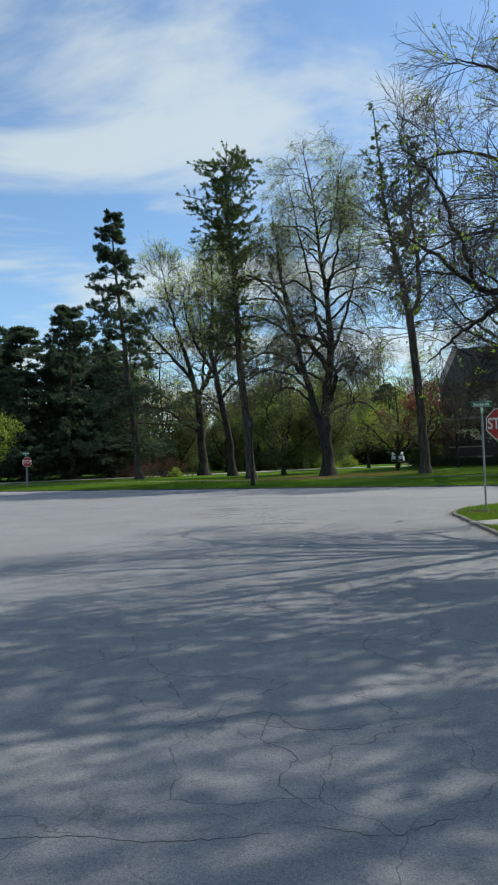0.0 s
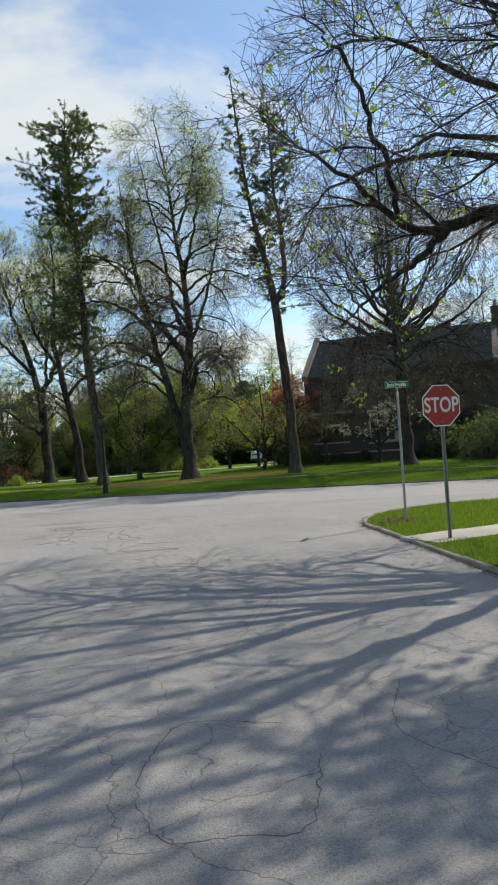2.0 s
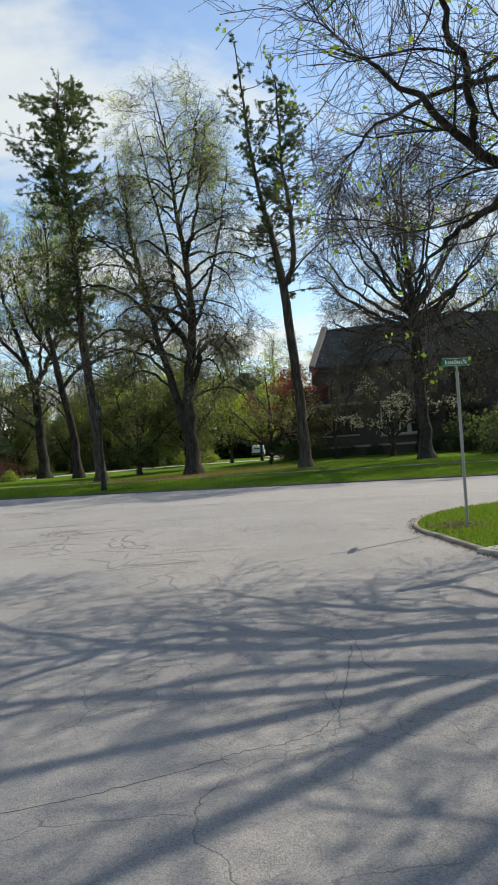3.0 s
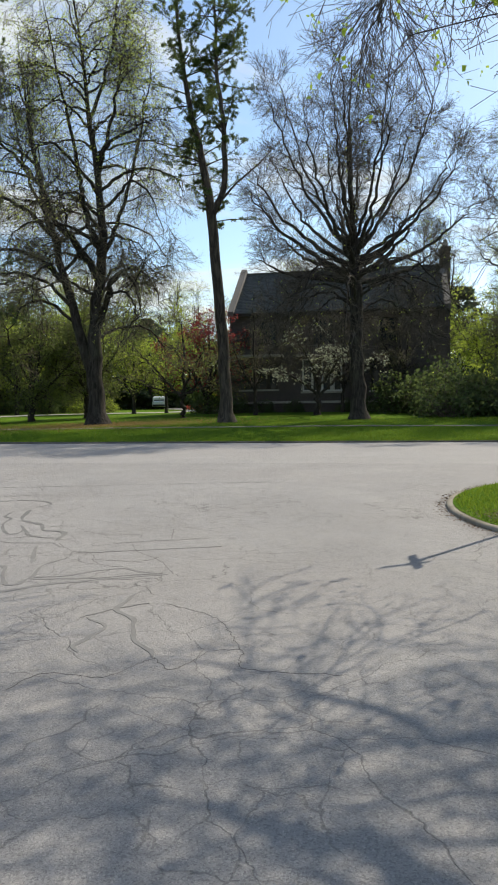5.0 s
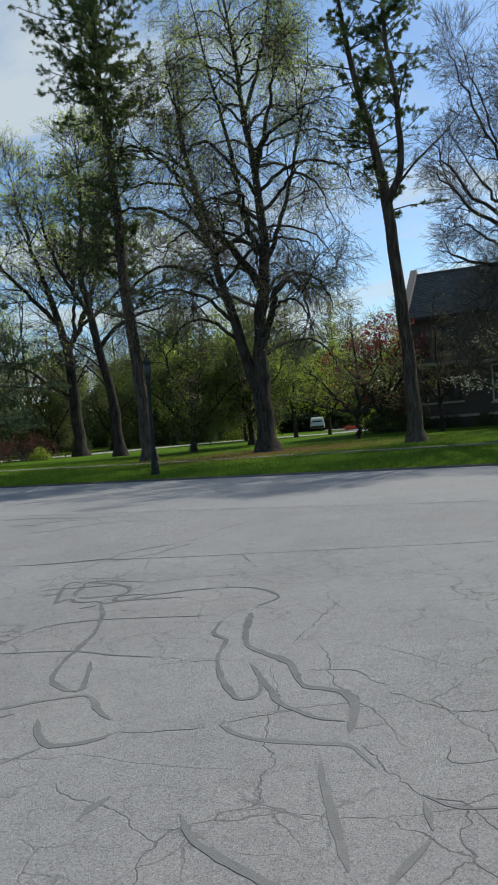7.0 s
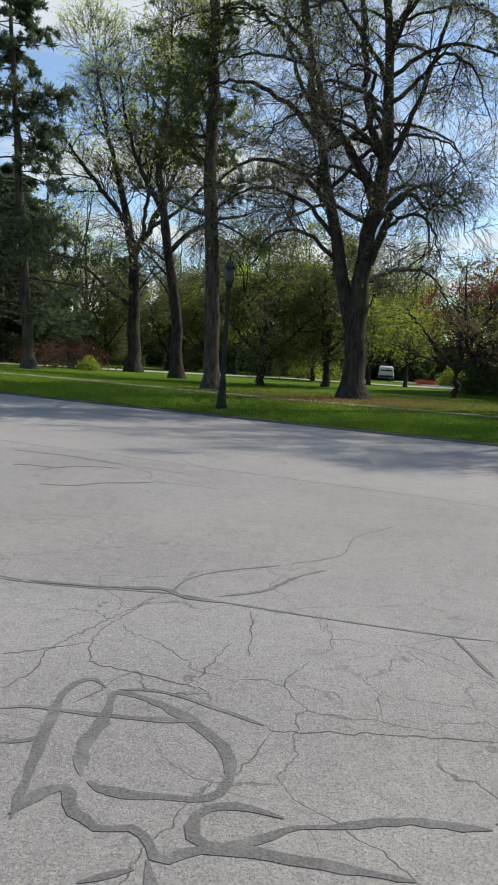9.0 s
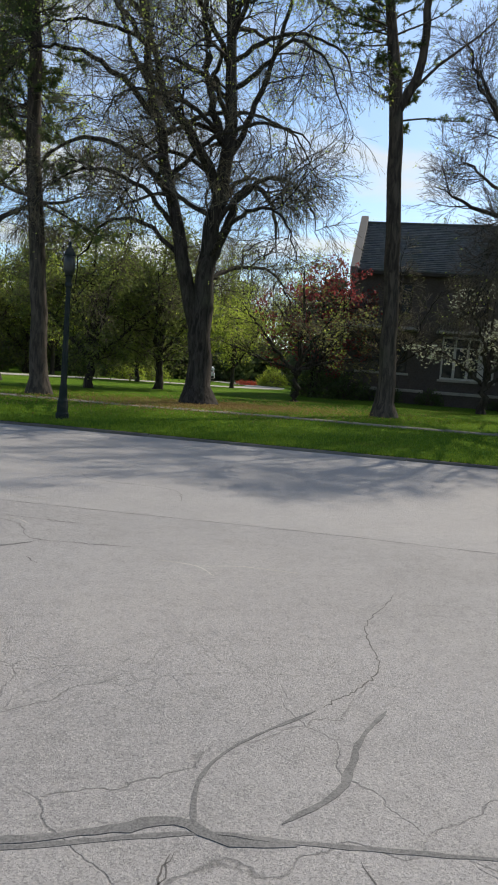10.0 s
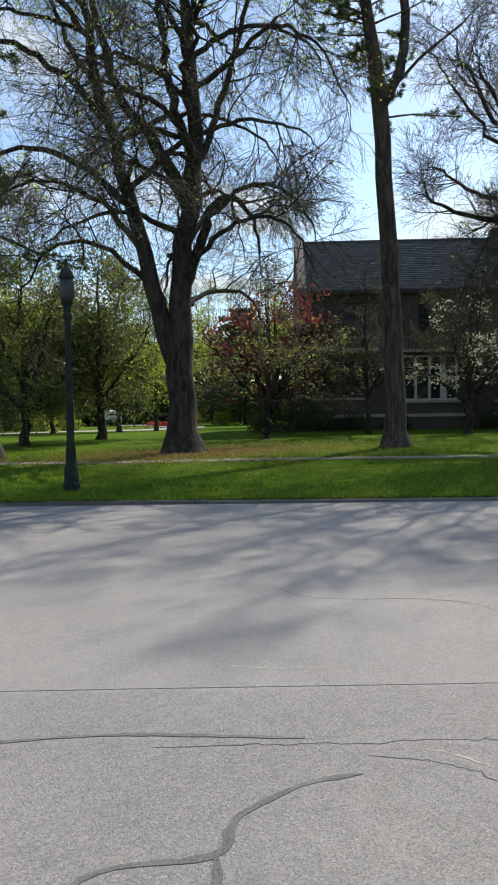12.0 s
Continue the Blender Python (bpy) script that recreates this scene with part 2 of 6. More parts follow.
def slate_material():
    m = Mat("roof_slate", rough=0.7, spec=0.35)
    c = m.mix(m.island(), (0.062, 0.070, 0.072), (0.105, 0.112, 0.112))
    c = m.mix(m.math("MULTIPLY", m.remap(m.noise(1.2, 5), 0.45, 0.7), 0.5), c, (0.06, 0.075, 0.05))
    m.colour(c)
    m.bump(m.noise(22, 3), 0.3, 0.01)
    return m.m


def glass_material():
    m = Mat("window_glass", rough=0.08, spec=0.18)
    m.colour((0.02, 0.025, 0.03))
    return m.m


M = {
    "road": asphalt("worn_asphalt", (0.272, 0.262, 0.262), (0.200, 0.193, 0.195)),
    "tar": tar_material(),
    "crack": painted("crack_shadow", (0.09, 0.085, 0.082), 0.95, 0.0, 0.8, (0.20, 0.19, 0.185)),
    "rail_grey": painted("weathered_grey_paint", (0.15, 0.14, 0.13), 0.8, 0.0),
    "lawn": lawn_material(),
    "blade": blade_material(),
    "bark_grey": bark("grey_bark", (0.018, 0.015, 0.013), (0.058, 0.049, 0.043)),
    "bark_pine": bark("pine_bark", (0.031, 0.026, 0.022), (0.096, 0.078, 0.065), 0.8),
    "twig": bark("twig_bark", (0.07, 0.058, 0.05), (0.14, 0.118, 0.098), 2.0),
    "twig_warm": bark("budding_twig_bark", (0.11, 0.095, 0.068), (0.19, 0.165, 0.11), 2.0),
    "leaf_young": leaf_material("young_leaf", (0.24, 0.31, 0.06), (0.38, 0.44, 0.11), (0.56, 0.66, 0.13), 0.6),
    "leaf_maple": leaf_material("maple_leaf", (0.11, 0.20, 0.03), (0.20, 0.27, 0.05), (0.33, 0.45, 0.05), 0.55),
    "leaf_bright": leaf_material("bright_leaf", (0.105, 0.170, 0.024), (0.21, 0.27, 0.048), (0.36, 0.44, 0.065), 0.52),
    "leaf_dark": leaf_material("dark_leaf", (0.04, 0.06, 0.03), (0.085, 0.115, 0.05), (0.12, 0.165, 0.055), 0.35, 0.8),
    "leaf_mid": leaf_material("mid_leaf", (0.052, 0.068, 0.028), (0.115, 0.138, 0.054), (0.19, 0.23, 0.065), 0.45),
    "leaf_olive": leaf_material("olive_leaf", (0.075, 0.075, 0.035), (0.17, 0.165, 0.075), (0.24, 0.25, 0.08), 0.45),
    "leaf_red": leaf_material("red_leaf", (0.095, 0.028, 0.030), (0.19, 0.050, 0.052), (0.30, 0.062, 0.06), 0.42),
    "leaf_brown": leaf_material("brown_red_leaf", (0.06, 0.032, 0.022), (0.12, 0.055, 0.04), (0.14, 0.06, 0.04), 0.35),
    "petal": leaf_material("white_blossom", (0.34, 0.37, 0.28), (0.52, 0.54, 0.44), (0.45, 0.48, 0.34), 0.35),
    "needle": leaf_material("pine_needle", (0.042, 0.064, 0.03), (0.085, 0.115, 0.048), (0.14, 0.19, 0.06), 0.38),
    "needle_blue": leaf_material("spruce_needle", (0.038, 0.058, 0.042), (0.075, 0.10, 0.066), (0.11, 0.15, 0.08), 0.35),
    "concrete": concrete("old_concrete"),
    # far kerb: the shade on its street face is put into this colour
    "kerb_dark": concrete("shade_dark_kerb_concrete", (0.045, 0.042, 0.038), (0.10, 0.092, 0.08)),
    "dry": leaf_material("dry_leaf", (0.20, 0.13, 0.05), (0.34, 0.24, 0.09), (0.3, 0.2, 0.08), 0.25),
    "kerb": concrete("dirty_kerb_concrete", (0.12, 0.105, 0.082), (0.25, 0.22, 0.175)),
    "brick": brick_material(),
    "slate": slate_material(),
    "limestone": concrete("limestone", (0.30, 0.29, 0.26), (0.42, 0.40, 0.36)),
    "white": painted("white_trim_paint", (0.55, 0.55, 0.53), 0.5),
    "glass": glass_material(),
    "steel": painted("galvanised_steel", (0.30, 0.30, 0.29), 0.55, 0.7),
    "sign_red": painted("sign_red", (0.42, 0.035, 0.035), 0.4, 0.0, 0.12),
    "sign_white": painted("sign_white", (0.75, 0.74, 0.72), 0.4, 0.0, 0.08),
    "sign_green": painted("sign_green", (0.012, 0.19, 0.11), 0.4, 0.0, 0.1),
    "lamp_green": painted("dark_green_paint", (0.005, 0.012, 0.010), 0.7, 0.0),
    "lamp_glass": painted("frosted_glass", (0.03, 0.035, 0.033), 0.35, 0.0, 0.3),
    "iron": painted("cast_iron", (0.05, 0.045, 0.04), 0.6, 0.6),
    "mulch": painted("leaf_mulch", (0.10, 0.065, 0.04), 0.95, 0.0, 0.6),
    "car_white": painted("white_car_paint", (0.72, 0.73, 0.74), 0.25, 0.0, 0.06),
    "rubber": painted("tyre_rubber", (0.02, 0.02, 0.02), 0.8),
    "tail_red": painted("red_lens", (0.35, 0.02, 0.02), 0.2),
    "flower_red": leaf_material("red_flower", (0.40, 0.06, 0.04), (0.55, 0.16, 0.10), (0.5, 0.1, 0.06), 0.3),
}


# ---------------------------------------------------------------- mesh tools
def part(name, data, material, parent=None, label="", smooth=False):
    """Links a bmesh or a mesh as one object under a thing."""
    if isinstance(data, bmesh.types.BMesh):
        me = bpy.data.meshes.new(name)
        data.to_mesh(me)
        data.free()
    else:
        me = data
    if material is not None and not me.materials:
        me.materials.append(material)
    if smooth:
        me.polygons.foreach_set("use_smooth", np.ones(len(me.polygons), bool))
    ob = new(name, me)
    ob.parent = parent
    if label:
        ob["label"] = label
    return ob


def thing(name, at, label, category, group="", turn=0.0):
    ob = new(name)
    ob.matrix_world = pose(*at, 0, 0, turn)
    return tagged(ob, label, category, group)


def mesh_of(verts, faces, smooth=False):
    """A mesh from arrays; all faces have the same number of corners."""
    me = bpy.data.meshes.new("mesh")
    verts = np.ascontiguousarray(verts, np.float32)
    faces = np.ascontiguousarray(faces, np.int32)
    k = faces.shape[1]
    me.vertices.add(len(verts))
    me.vertices.foreach_set("co", verts.ravel())
    me.loops.add(faces.size)
    me.loops.foreach_set("vertex_index", faces.ravel())
    me.polygons.add(len(faces))
    me.polygons.foreach_set("loop_start", np.arange(0, faces.size, k, dtype=np.int32))
    me.update(calc_edges=True)
    if smooth:
        me.polygons.foreach_set("use_smooth", np.ones(len(faces), bool))
    return me


def box(bm, lo, hi, bevel=0.0):
    verts = [bm.verts.new((x, y, z)) for x in (lo[0], hi[0]) for y in (lo[1], hi[1]) for z in (lo[2], hi[2])]
    faces = [bm.faces.new([verts[i] for i in f]) for f in
             ((0, 1, 3, 2), (4, 6, 7, 5), (0, 4, 5, 1), (2, 3, 7, 6), (0, 2, 6, 4), (1, 5, 7, 3))]
    if bevel:
        edges = list({e for f in faces for e in f.edges})
        bmesh.ops.bevel(bm, geom=edges, offset=bevel, segments=2, affect="EDGES", profile=0.6)
    return bm


def lathe(profile, k=16):
    """A turned shape from (radius, height) pairs."""
    bm = bmesh.new()
    rings = [[bm.verts.new((r * math.cos(2 * math.pi * i / k), r * math.sin(2 * math.pi * i / k), z)) for i in range(k)]
             for r, z in profile]
    for a, b in zip(rings, rings[1:]):
        for i in range(k):
            bm.faces.new((a[i], a[(i + 1) % k], b[(i + 1) % k], b[i]))
    bm.faces.new(rings[0][::-1])
    bm.faces.new(rings[-1])
    return bm


def unit(v):
    return v / np.maximum(np.linalg.norm(v, axis=-1, keepdims=True), 1e-9)


def tubes(P, R, k):
    """Tubes with k sides round N polylines of n points: vertices and quads."""
    N, n, _ = P.shape
    T = unit(np.gradient(P, axis=1))
    ref = np.where(np.abs(T[:, :1, 2:3]) > 0.85, np.array([1.0, 0.1, 0]), np.array([0.0, 0, 1]))
    A = unit(np.cross(T, np.broadcast_to(ref, T.shape)))
    B = np.cross(T, A)
    ang = np.arange(k) * 2 * np.pi / k
    V = P[:, :, None] + R[:, :, None, None] * (A[:, :, None] * np.cos(ang)[:, None] + B[:, :, None] * np.sin(ang)[:, None])
    i = np.arange(N)[:, None, None] * n * k + np.arange(n - 1)[None, :, None] * k
    j = np.arange(k)[None, None]
    j2 = (j + 1) % k
    F = np.stack([i + j, i + j2, i + k + j2, i + k + j], -1).reshape(-1, 4)
    return V.reshape(-1, 3), F


def joined(chunks):
    vs, fs, o = [], [], 0
    for v, f in chunks:
        vs.append(v)
        fs.append(f + o)
        o += len(v)
    return np.concatenate(vs), np.concatenate(fs)


def smooth_line(points, n, rng=None, wobble=0.0):
    """Catmull-Rom through (x, y, z, radius) points, n samples."""
    c = np.array(points, float)
    c = np.vstack([2 * c[0] - c[1], c, 2 * c[-1] - c[-2]])
    s = np.linspace(0, len(points) - 1 - 1e-6, n)
    i = s.astype(int)
    f = (s - i)[:, None]
    p0, p1, p2, p3 = c[i], c[i + 1], c[i + 2], c[i + 3]
    q = 0.5 * (2 * p1 + (p2 - p0) * f + (2 * p0 - 5 * p1 + 4 * p2 - p3) * f**2 + (3 * p1 - p0 - 3 * p2 + p3) * f**3)
    if rng is not None and wobble:
        q[1:-1, :3] += rng.normal(0, wobble, (n - 2, 3)) * np.array([1, 1, 0.3])
    return q[:, :3], np.maximum(q[:, 3], 0.004)


def sprout(P, R, rng, count, length, angle, lift=0.0, curve=0.0, n=5, thick=0.6, tip=0.006, span=(0.25, 1.0), jitter=0.12,
           shrink=0.5, flat=0.0, outward=None, relative=False):
    """Children of N branches: count each, leaving at angle degrees, curving up (curve > 0) or drooping."""
    N, m, _ = P.shape
    par = np.repeat(np.arange(N), count)
    K = len(par)
    t = rng.uniform(span[0], span[1], K)
    s = t * (m - 1)
    i = np.minimum(s.astype(int), m - 2)
    f = (s - i)[:, None]
    base = P[par, i] * (1 - f) + P[par, i + 1] * f
    rad = R[par, i] * (1 - f[:, 0]) + R[par, i + 1] * f[:, 0]
    T = unit(P[par, i + 1] - P[par, i])
    side = rng.normal(0, 1, (K, 3))
    side[:, 2] *= 1 - flat
    if outward is not None:
        side += outward * unit((base - P[par, 0]) * np.array([1, 1, 0.2]) + 1e-6)
    side = unit(side - T * (side * T).sum(1, keepdims=True))
    a = np.radians(rng.normal(angle, angle * 0.22, K))[:, None]
    D = unit(T * np.cos(a) + side * np.sin(a) + np.array([0, 0, lift]))
    L = rng.uniform(*length, K) * (1 - shrink * (t - span[0]) / max(1e-6, span[1] - span[0]))
    if relative:
        L = L * np.linalg.norm(P[par, -1] - P[par, 0], axis=1)
    Q = np.empty((K, n, 3))
    Q[:, 0] = base
    step = (L / (n - 1))[:, None]
    for q in range(1, n):
        Q[:, q] = Q[:, q - 1] + D * step
        D = unit(D + rng.normal(0, jitter, (K, 3)) + np.array([0, 0, curve / (n - 1)]))
    r0 = np.minimum(rad * thick, L * 0.02 + 0.004)
    r0 = np.maximum(r0, tip)
    W = r0[:, None] + (tip - r0[:, None]) * np.linspace(0, 1, n)[None] ** 0.8
    return Q, W


def leaf_quads(points, size, rng, spread, count, hang=0.2):
    """Small folded leaves scattered about the given points."""
    c = np.repeat(points, count, axis=0) + rng.normal(0, spread, (len(points) * count, 3))
    K = len(c)
    a = unit(rng.normal(0, 1, (K, 3)) + np.array([0, 0, -hang]))
    b = unit(np.cross(a, rng.normal(0, 1, (K, 3))))
    w = np.cross(a, b)
    s = rng.uniform(0.6, 1.25, K)[:, None] * size
    v = np.stack([c, c + a * s * 0.5 + b * s * 0.36 + w * s * 0.1, c + a * s, c + a * s * 0.5 - b * s * 0.36 + w * s * 0.1], 1)
    return v.reshape(-1, 3), np.arange(K * 4).reshape(K, 4)


def needle_sprays(P, rng, per, length, width, count, up=0.15, span=(0.25, 1.0)):
    """Tufts of thin needle blades along branches."""
    N, m, _ = P.shape
    par = np.repeat(np.arange(N), per)
    t = rng.uniform(*span, len(par)) * (m - 1)
    i = np.minimum(t.astype(int), m - 2)
    f = (t - i)[:, None]
    base = P[par, i] * (1 - f) + P[par, i + 1] * f
    T = unit(P[par, i + 1] - P[par, i])
    base = np.repeat(base, count, 0)
    T = np.repeat(T, count, 0)
    K = len(base)
    D = unit(T * 0.7 + rng.normal(0, 0.75, (K, 3)) + np.array([0, 0, up]))
    S = unit(np.cross(D, rng.normal(0, 1, (K, 3))))
    L = rng.uniform(0.6, 1.2, K)[:, None] * length
    w = width * rng.uniform(0.6, 1.3, K)[:, None]
    v = np.stack([base, base + D * L * 0.5 + S * w, base + D * L, base + D * L * 0.5 - S * w], 1)
    return v.reshape(-1, 3), np.arange(K * 4).reshape(K, 4)


# ---------------------------------------------------------------- trees
def root_flare(P, R):
    R = R.copy()
    z = P[:, 2] - P[0, 2]
    R *= 1 + 0.75 * np.exp(-z / 0.35)
    return R


def plant(name, at, wood, fine, leaves, mats, label, category, group=""):
    """Puts a tree together from its wood, twigs and leaves."""
    ob = thing(name, at, label, category, group)
    v, f = wood
    part("trunk", mesh_of(v, f, True), mats[0], ob)
    if fine is not None:
        part("crown", mesh_of(*fine), mats[1], ob)
    if leaves is not None:
        part("foliage", mesh_of(*leaves), mats[2], ob)
    return ob


def broadleaf(seed, stems, limbs, branches, twigs, sprigs, leaf=None, wob=0.05, sides=(12, 6, 4, 3)):
    """Wood, twigs and leaves of a broad-leaved tree from its stems.
    limbs, branches, twigs, sprigs: keyword dictionaries for sprout()."""
    rng = np.random.default_rng(seed)
    wood = []
    S = [smooth_line(s, 22, rng, wob) for s in stems]
    P0 = np.stack([s[0] for s in S])
    R0 = np.stack([s[1] for s in S])
    R0[0] = root_flare(P0[0], R0[0])
    wood.append(tubes(P0, R0, sides[0]))
    per = limbs["count"]
    made = []
    for P, R in zip(P0, R0):
        run = np.linalg.norm(np.diff(P, axis=0), axis=1).sum()
        made.append(sprout(P[None], R[None], rng, **{**limbs, "count": max(4, round(per * run / 8))}))
    P1 = np.concatenate([a for a, _ in made])
    R1 = np.concatenate([b for _, b in made])
    wood.append(tubes(P1, R1, sides[1]))
    P2, R2 = sprout(P1, R1, rng, **branches)
    wood.append(tubes(P2, R2, sides[2]))
    P3, R3 = sprout(P2, R2, rng, **twigs)
    fine = [tubes(P3, R3, sides[3])]
    ends = P3
    if sprigs:
        P4, R4 = sprout(P3, R3, rng, **sprigs)
        fine.append(tubes(P4, R4, 3))
        ends = P4
    lv = None
    if leaf:
        tips = ends[:, -1]
        if leaf.get("high"):
            keep = rng.uniform(0, 1, len(tips)) < np.clip((tips[:, 2] - leaf["high"][0]) / (leaf["high"][1] - leaf["high"][0]), 0.05, 1)
            tips = tips[keep]
        tips = tips[rng.uniform(0, 1, len(tips)) < leaf["share"]]
        lv = leaf_quads(tips, leaf["size"], rng, leaf["spread"], leaf["count"])
    return joined(wood), joined(fine), lv


def conifer(seed, stems, whorls, length, angle, first, spray, taper=0.85, curve=0.15, droop=0.0, bare=0.0, sub=6, shape=1.0, ragged=0.3, fan=9):
    """Wood and needles of a conifer: whorls of branches, longer below, each with side shoots and needle tufts."""
    rng = np.random.default_rng(seed)
    wood, need = [], []
    S = [smooth_line(s, 26, rng, 0.03) for s in stems]
    P0 = np.stack([s[0] for s in S])
    R0 = np.stack([s[1] for s in S])
    R0[0] = root_flare(P0[0], R0[0])
    wood.append(tubes(P0, R0, 10))
    for P, R in zip(P0, R0):
        t = np.sort(first + (1 - first) * rng.uniform(0, 1, whorls) ** 0.85)
        s = t * (len(P) - 1)
        i = np.minimum(s.astype(int), len(P) - 2)
        f = (s - i)[:, None]
        base = P[i] * (1 - f) + P[i + 1] * f
        az = rng.uniform(0, 2 * np.pi, whorls)
        el = np.radians(rng.normal(angle, fan, whorls))
        D = np.stack([np.cos(az) * np.cos(el), np.sin(az) * np.cos(el), np.sin(el)], 1)
        rel = (t - first) / (1 - first)
        L = length * ((1 - rel) ** shape * taper + (1 - taper)) * rng.uniform(1 - ragged, 1 + ragged, whorls)
        n = 6
        Q = np.empty((whorls, n, 3))
        Q[:, 0] = base
        for q in range(1, n):
            Q[:, q] = Q[:, q - 1] + D * (L / (n - 1))[:, None]
            D = unit(D + np.array([0, 0, (curve if q > 2 else -droop) / 3]) + rng.normal(0, 0.07, (whorls, 3)))
        W = (0.012 + L * 0.011)[:, None] * np.linspace(1, 0.25, n)[None]
        wood.append(tubes(Q, W, 4))
        P2, R2 = sprout(Q, W, rng, sub, (0.22, 0.5), 48, 0.0, 0.1, n=4, tip=0.006, span=(0.25, 1), flat=0.7, relative=True)
        wood.append(tubes(P2, R2, 3))
        need.append(needle_sprays(P2, rng, span=(0.2, 1.0), **spray))
        need.append(needle_sprays(Q, rng, span=(bare, 1.0), **spray))
    return joined(wood), joined(need)


def shrub(seed, radii, stems, leaf_size, leaf_count, spread, gap=0.25):
    """Wood and leaves of a rounded, uneven bush of many stems."""
    rng = np.random.default_rng(seed)
    az = rng.uniform(0, 2 * np.pi, stems)
    el = np.arccos(rng.uniform(0.02, 1, stems))
    tip = np.stack([np.sin(el) * np.cos(az) * radii[0], np.sin(el) * np.sin(az) * radii[1], np.cos(el) * radii[2]], 1)
    tip *= rng.uniform(0.72, 1.12, stems)[:, None]
    root = np.stack([np.cos(az), np.sin(az), np.zeros(stems)], 1) * rng.uniform(0.02, 0.25, stems)[:, None] * np.array([radii[0], radii[1], 1])
    root[:, 2] = -0.05
    s = np.linspace(0, 1, 6)[None, :, None]
    mid = (root + tip) / 2 + np.array([0, 0, 0.22 * radii[2]])
    P = root[:, None] * (1 - s) ** 2 + 2 * mid[:, None] * s * (1 - s) + tip[:, None] * s**2
    P[:, 1:-1] += rng.normal(0, 0.03 * radii[2], P[:, 1:-1].shape)
    R = np.broadcast_to(np.linspace(0.022, 0.006, 6)[None], P.shape[:2]) * max(0.6, radii[2] / 2)
    P2, R2 = sprout(P, R, rng, 5, (0.18 * radii[2], 0.4 * radii[2]), 45, 0.15, 0.1, n=4, span=(0.35, 1))
    wood = joined([tubes(P, R, 4), tubes(P2, R2, 3)])
    pts = np.concatenate([P2[:, -1], P2[:, 2], P[:, -1]])
    pts = pts[rng.uniform(0, 1, len(pts)) > gap]
    pts[:, 2] = np.maximum(pts[:, 2], leaf_size * 0.8)
    return wood, leaf_quads(pts, leaf_size, rng, spread, leaf_count)


# ---------------------------------------------------------------- the streets
ST = radians(-30.5)
SU = np.array([math.cos(ST), math.sin(ST)])
SN = np.array([-math.sin(ST), math.cos(ST)])
SO = np.array([0.0, 43.3])


def street(s, d):
    """Plan point: s metres along the far kerb, d metres behind it."""
    p = SO + SU * s + SN * d
    return float(p[0]), float(p[1])


def behind(x, y):
    return float((np.array([x, y]) - SO) @ SN)


def lawn_z(x, y):
    d = max(0.0, behind(x, y))
    right = min(1.0, max(0.0, (x - 2.0) / 14.0))
    right *= 1.0 - min(1.0, max(0.0, (d - 24.0) / 16.0))
    z = 0.062 + 0.068 * min(1.0, d / 1.6) + 0.022 * min(d, 8.0) + 0.022 * right * min(max(d - 6.0, 0.0), 15.0)
    return z + 0.05 * noise.noise((x * 0.12, y * 0.12, 0.3)) * min(1.0, d / 4.0)


def polygon(points, z=0.0):
    bm = bmesh.new()
    f = bm.faces.new([bm.verts.new((x, y, z)) for x, y in points])
    if f.normal.z < 0:
        f.normal_flip()
    bmesh.ops.triangulate(bm, faces=bm.faces[:])
    return bm


def build_ground():
    bm = polygon([(-3000, -3000), (3000, -3000), (3000, 3000), (-3000, 3000)], -0.03)
    tagged(part("ground", bm, M["lawn"]), "wide grassy ground around the streets", "ground", kind="structure")
    far = [street(130, 0.05), street(-130, 0.05)]
    bm = polygon([(-60, -60), (60, -60), far[0], far[1]], 0.0)
    tagged(part("road", bm, M["road"]), "sun-bleached grey asphalt street junction with cracks and sealed joints", "road",
           kind="structure")
    # lawn beyond the cross street
    ss = np.concatenate([np.linspace(-130, -30, 26), np.linspace(-29, 40, 93), np.linspace(43, 130, 24)])
    dd = np.concatenate([np.linspace(0.09, 26, 66), np.linspace(27, 60, 20), np.linspace(65, 160, 12)])
    verts = np.array([(*street(s, d), lawn_z(*street(s, d))) for d in dd for s in ss])
    n = len(ss)
    idx = np.arange(len(dd) * n).reshape(len(dd), n)
    faces = np.stack([idx[:-1, :-1], idx[:-1, 1:], idx[1:, 1:], idx[1:, :-1]], -1).reshape(-1, 4)
    lawn = part("lawn", mesh_of(verts, faces, True), M["lawn"])
    tagged(lawn, "wide mown lawn under tall trees with worn brown patches", "lawn", kind="structure")


build_ground()


def near_kerb():
    """Outline of the right-hand block: up our street, round the corner, along the cross street."""
    pts = [(4.40 + 0.095 * y, y) for y in np.linspace(-40, 18.6, 40)]
    c, r = (10.62, 18.6), 4.46
    for a in np.linspace(176, 59.5, 26):
        pts.append((c[0] + r * math.cos(radians(a)), c[1] + r * math.sin(radians(a))))
    x0, y0 = pts[-1]
    for k in np.linspace(1.5, 90, 50):
        pts.append((x0 + SU[0] * k, y0 + SU[1] * k))
    return pts


NEAR = near_kerb()


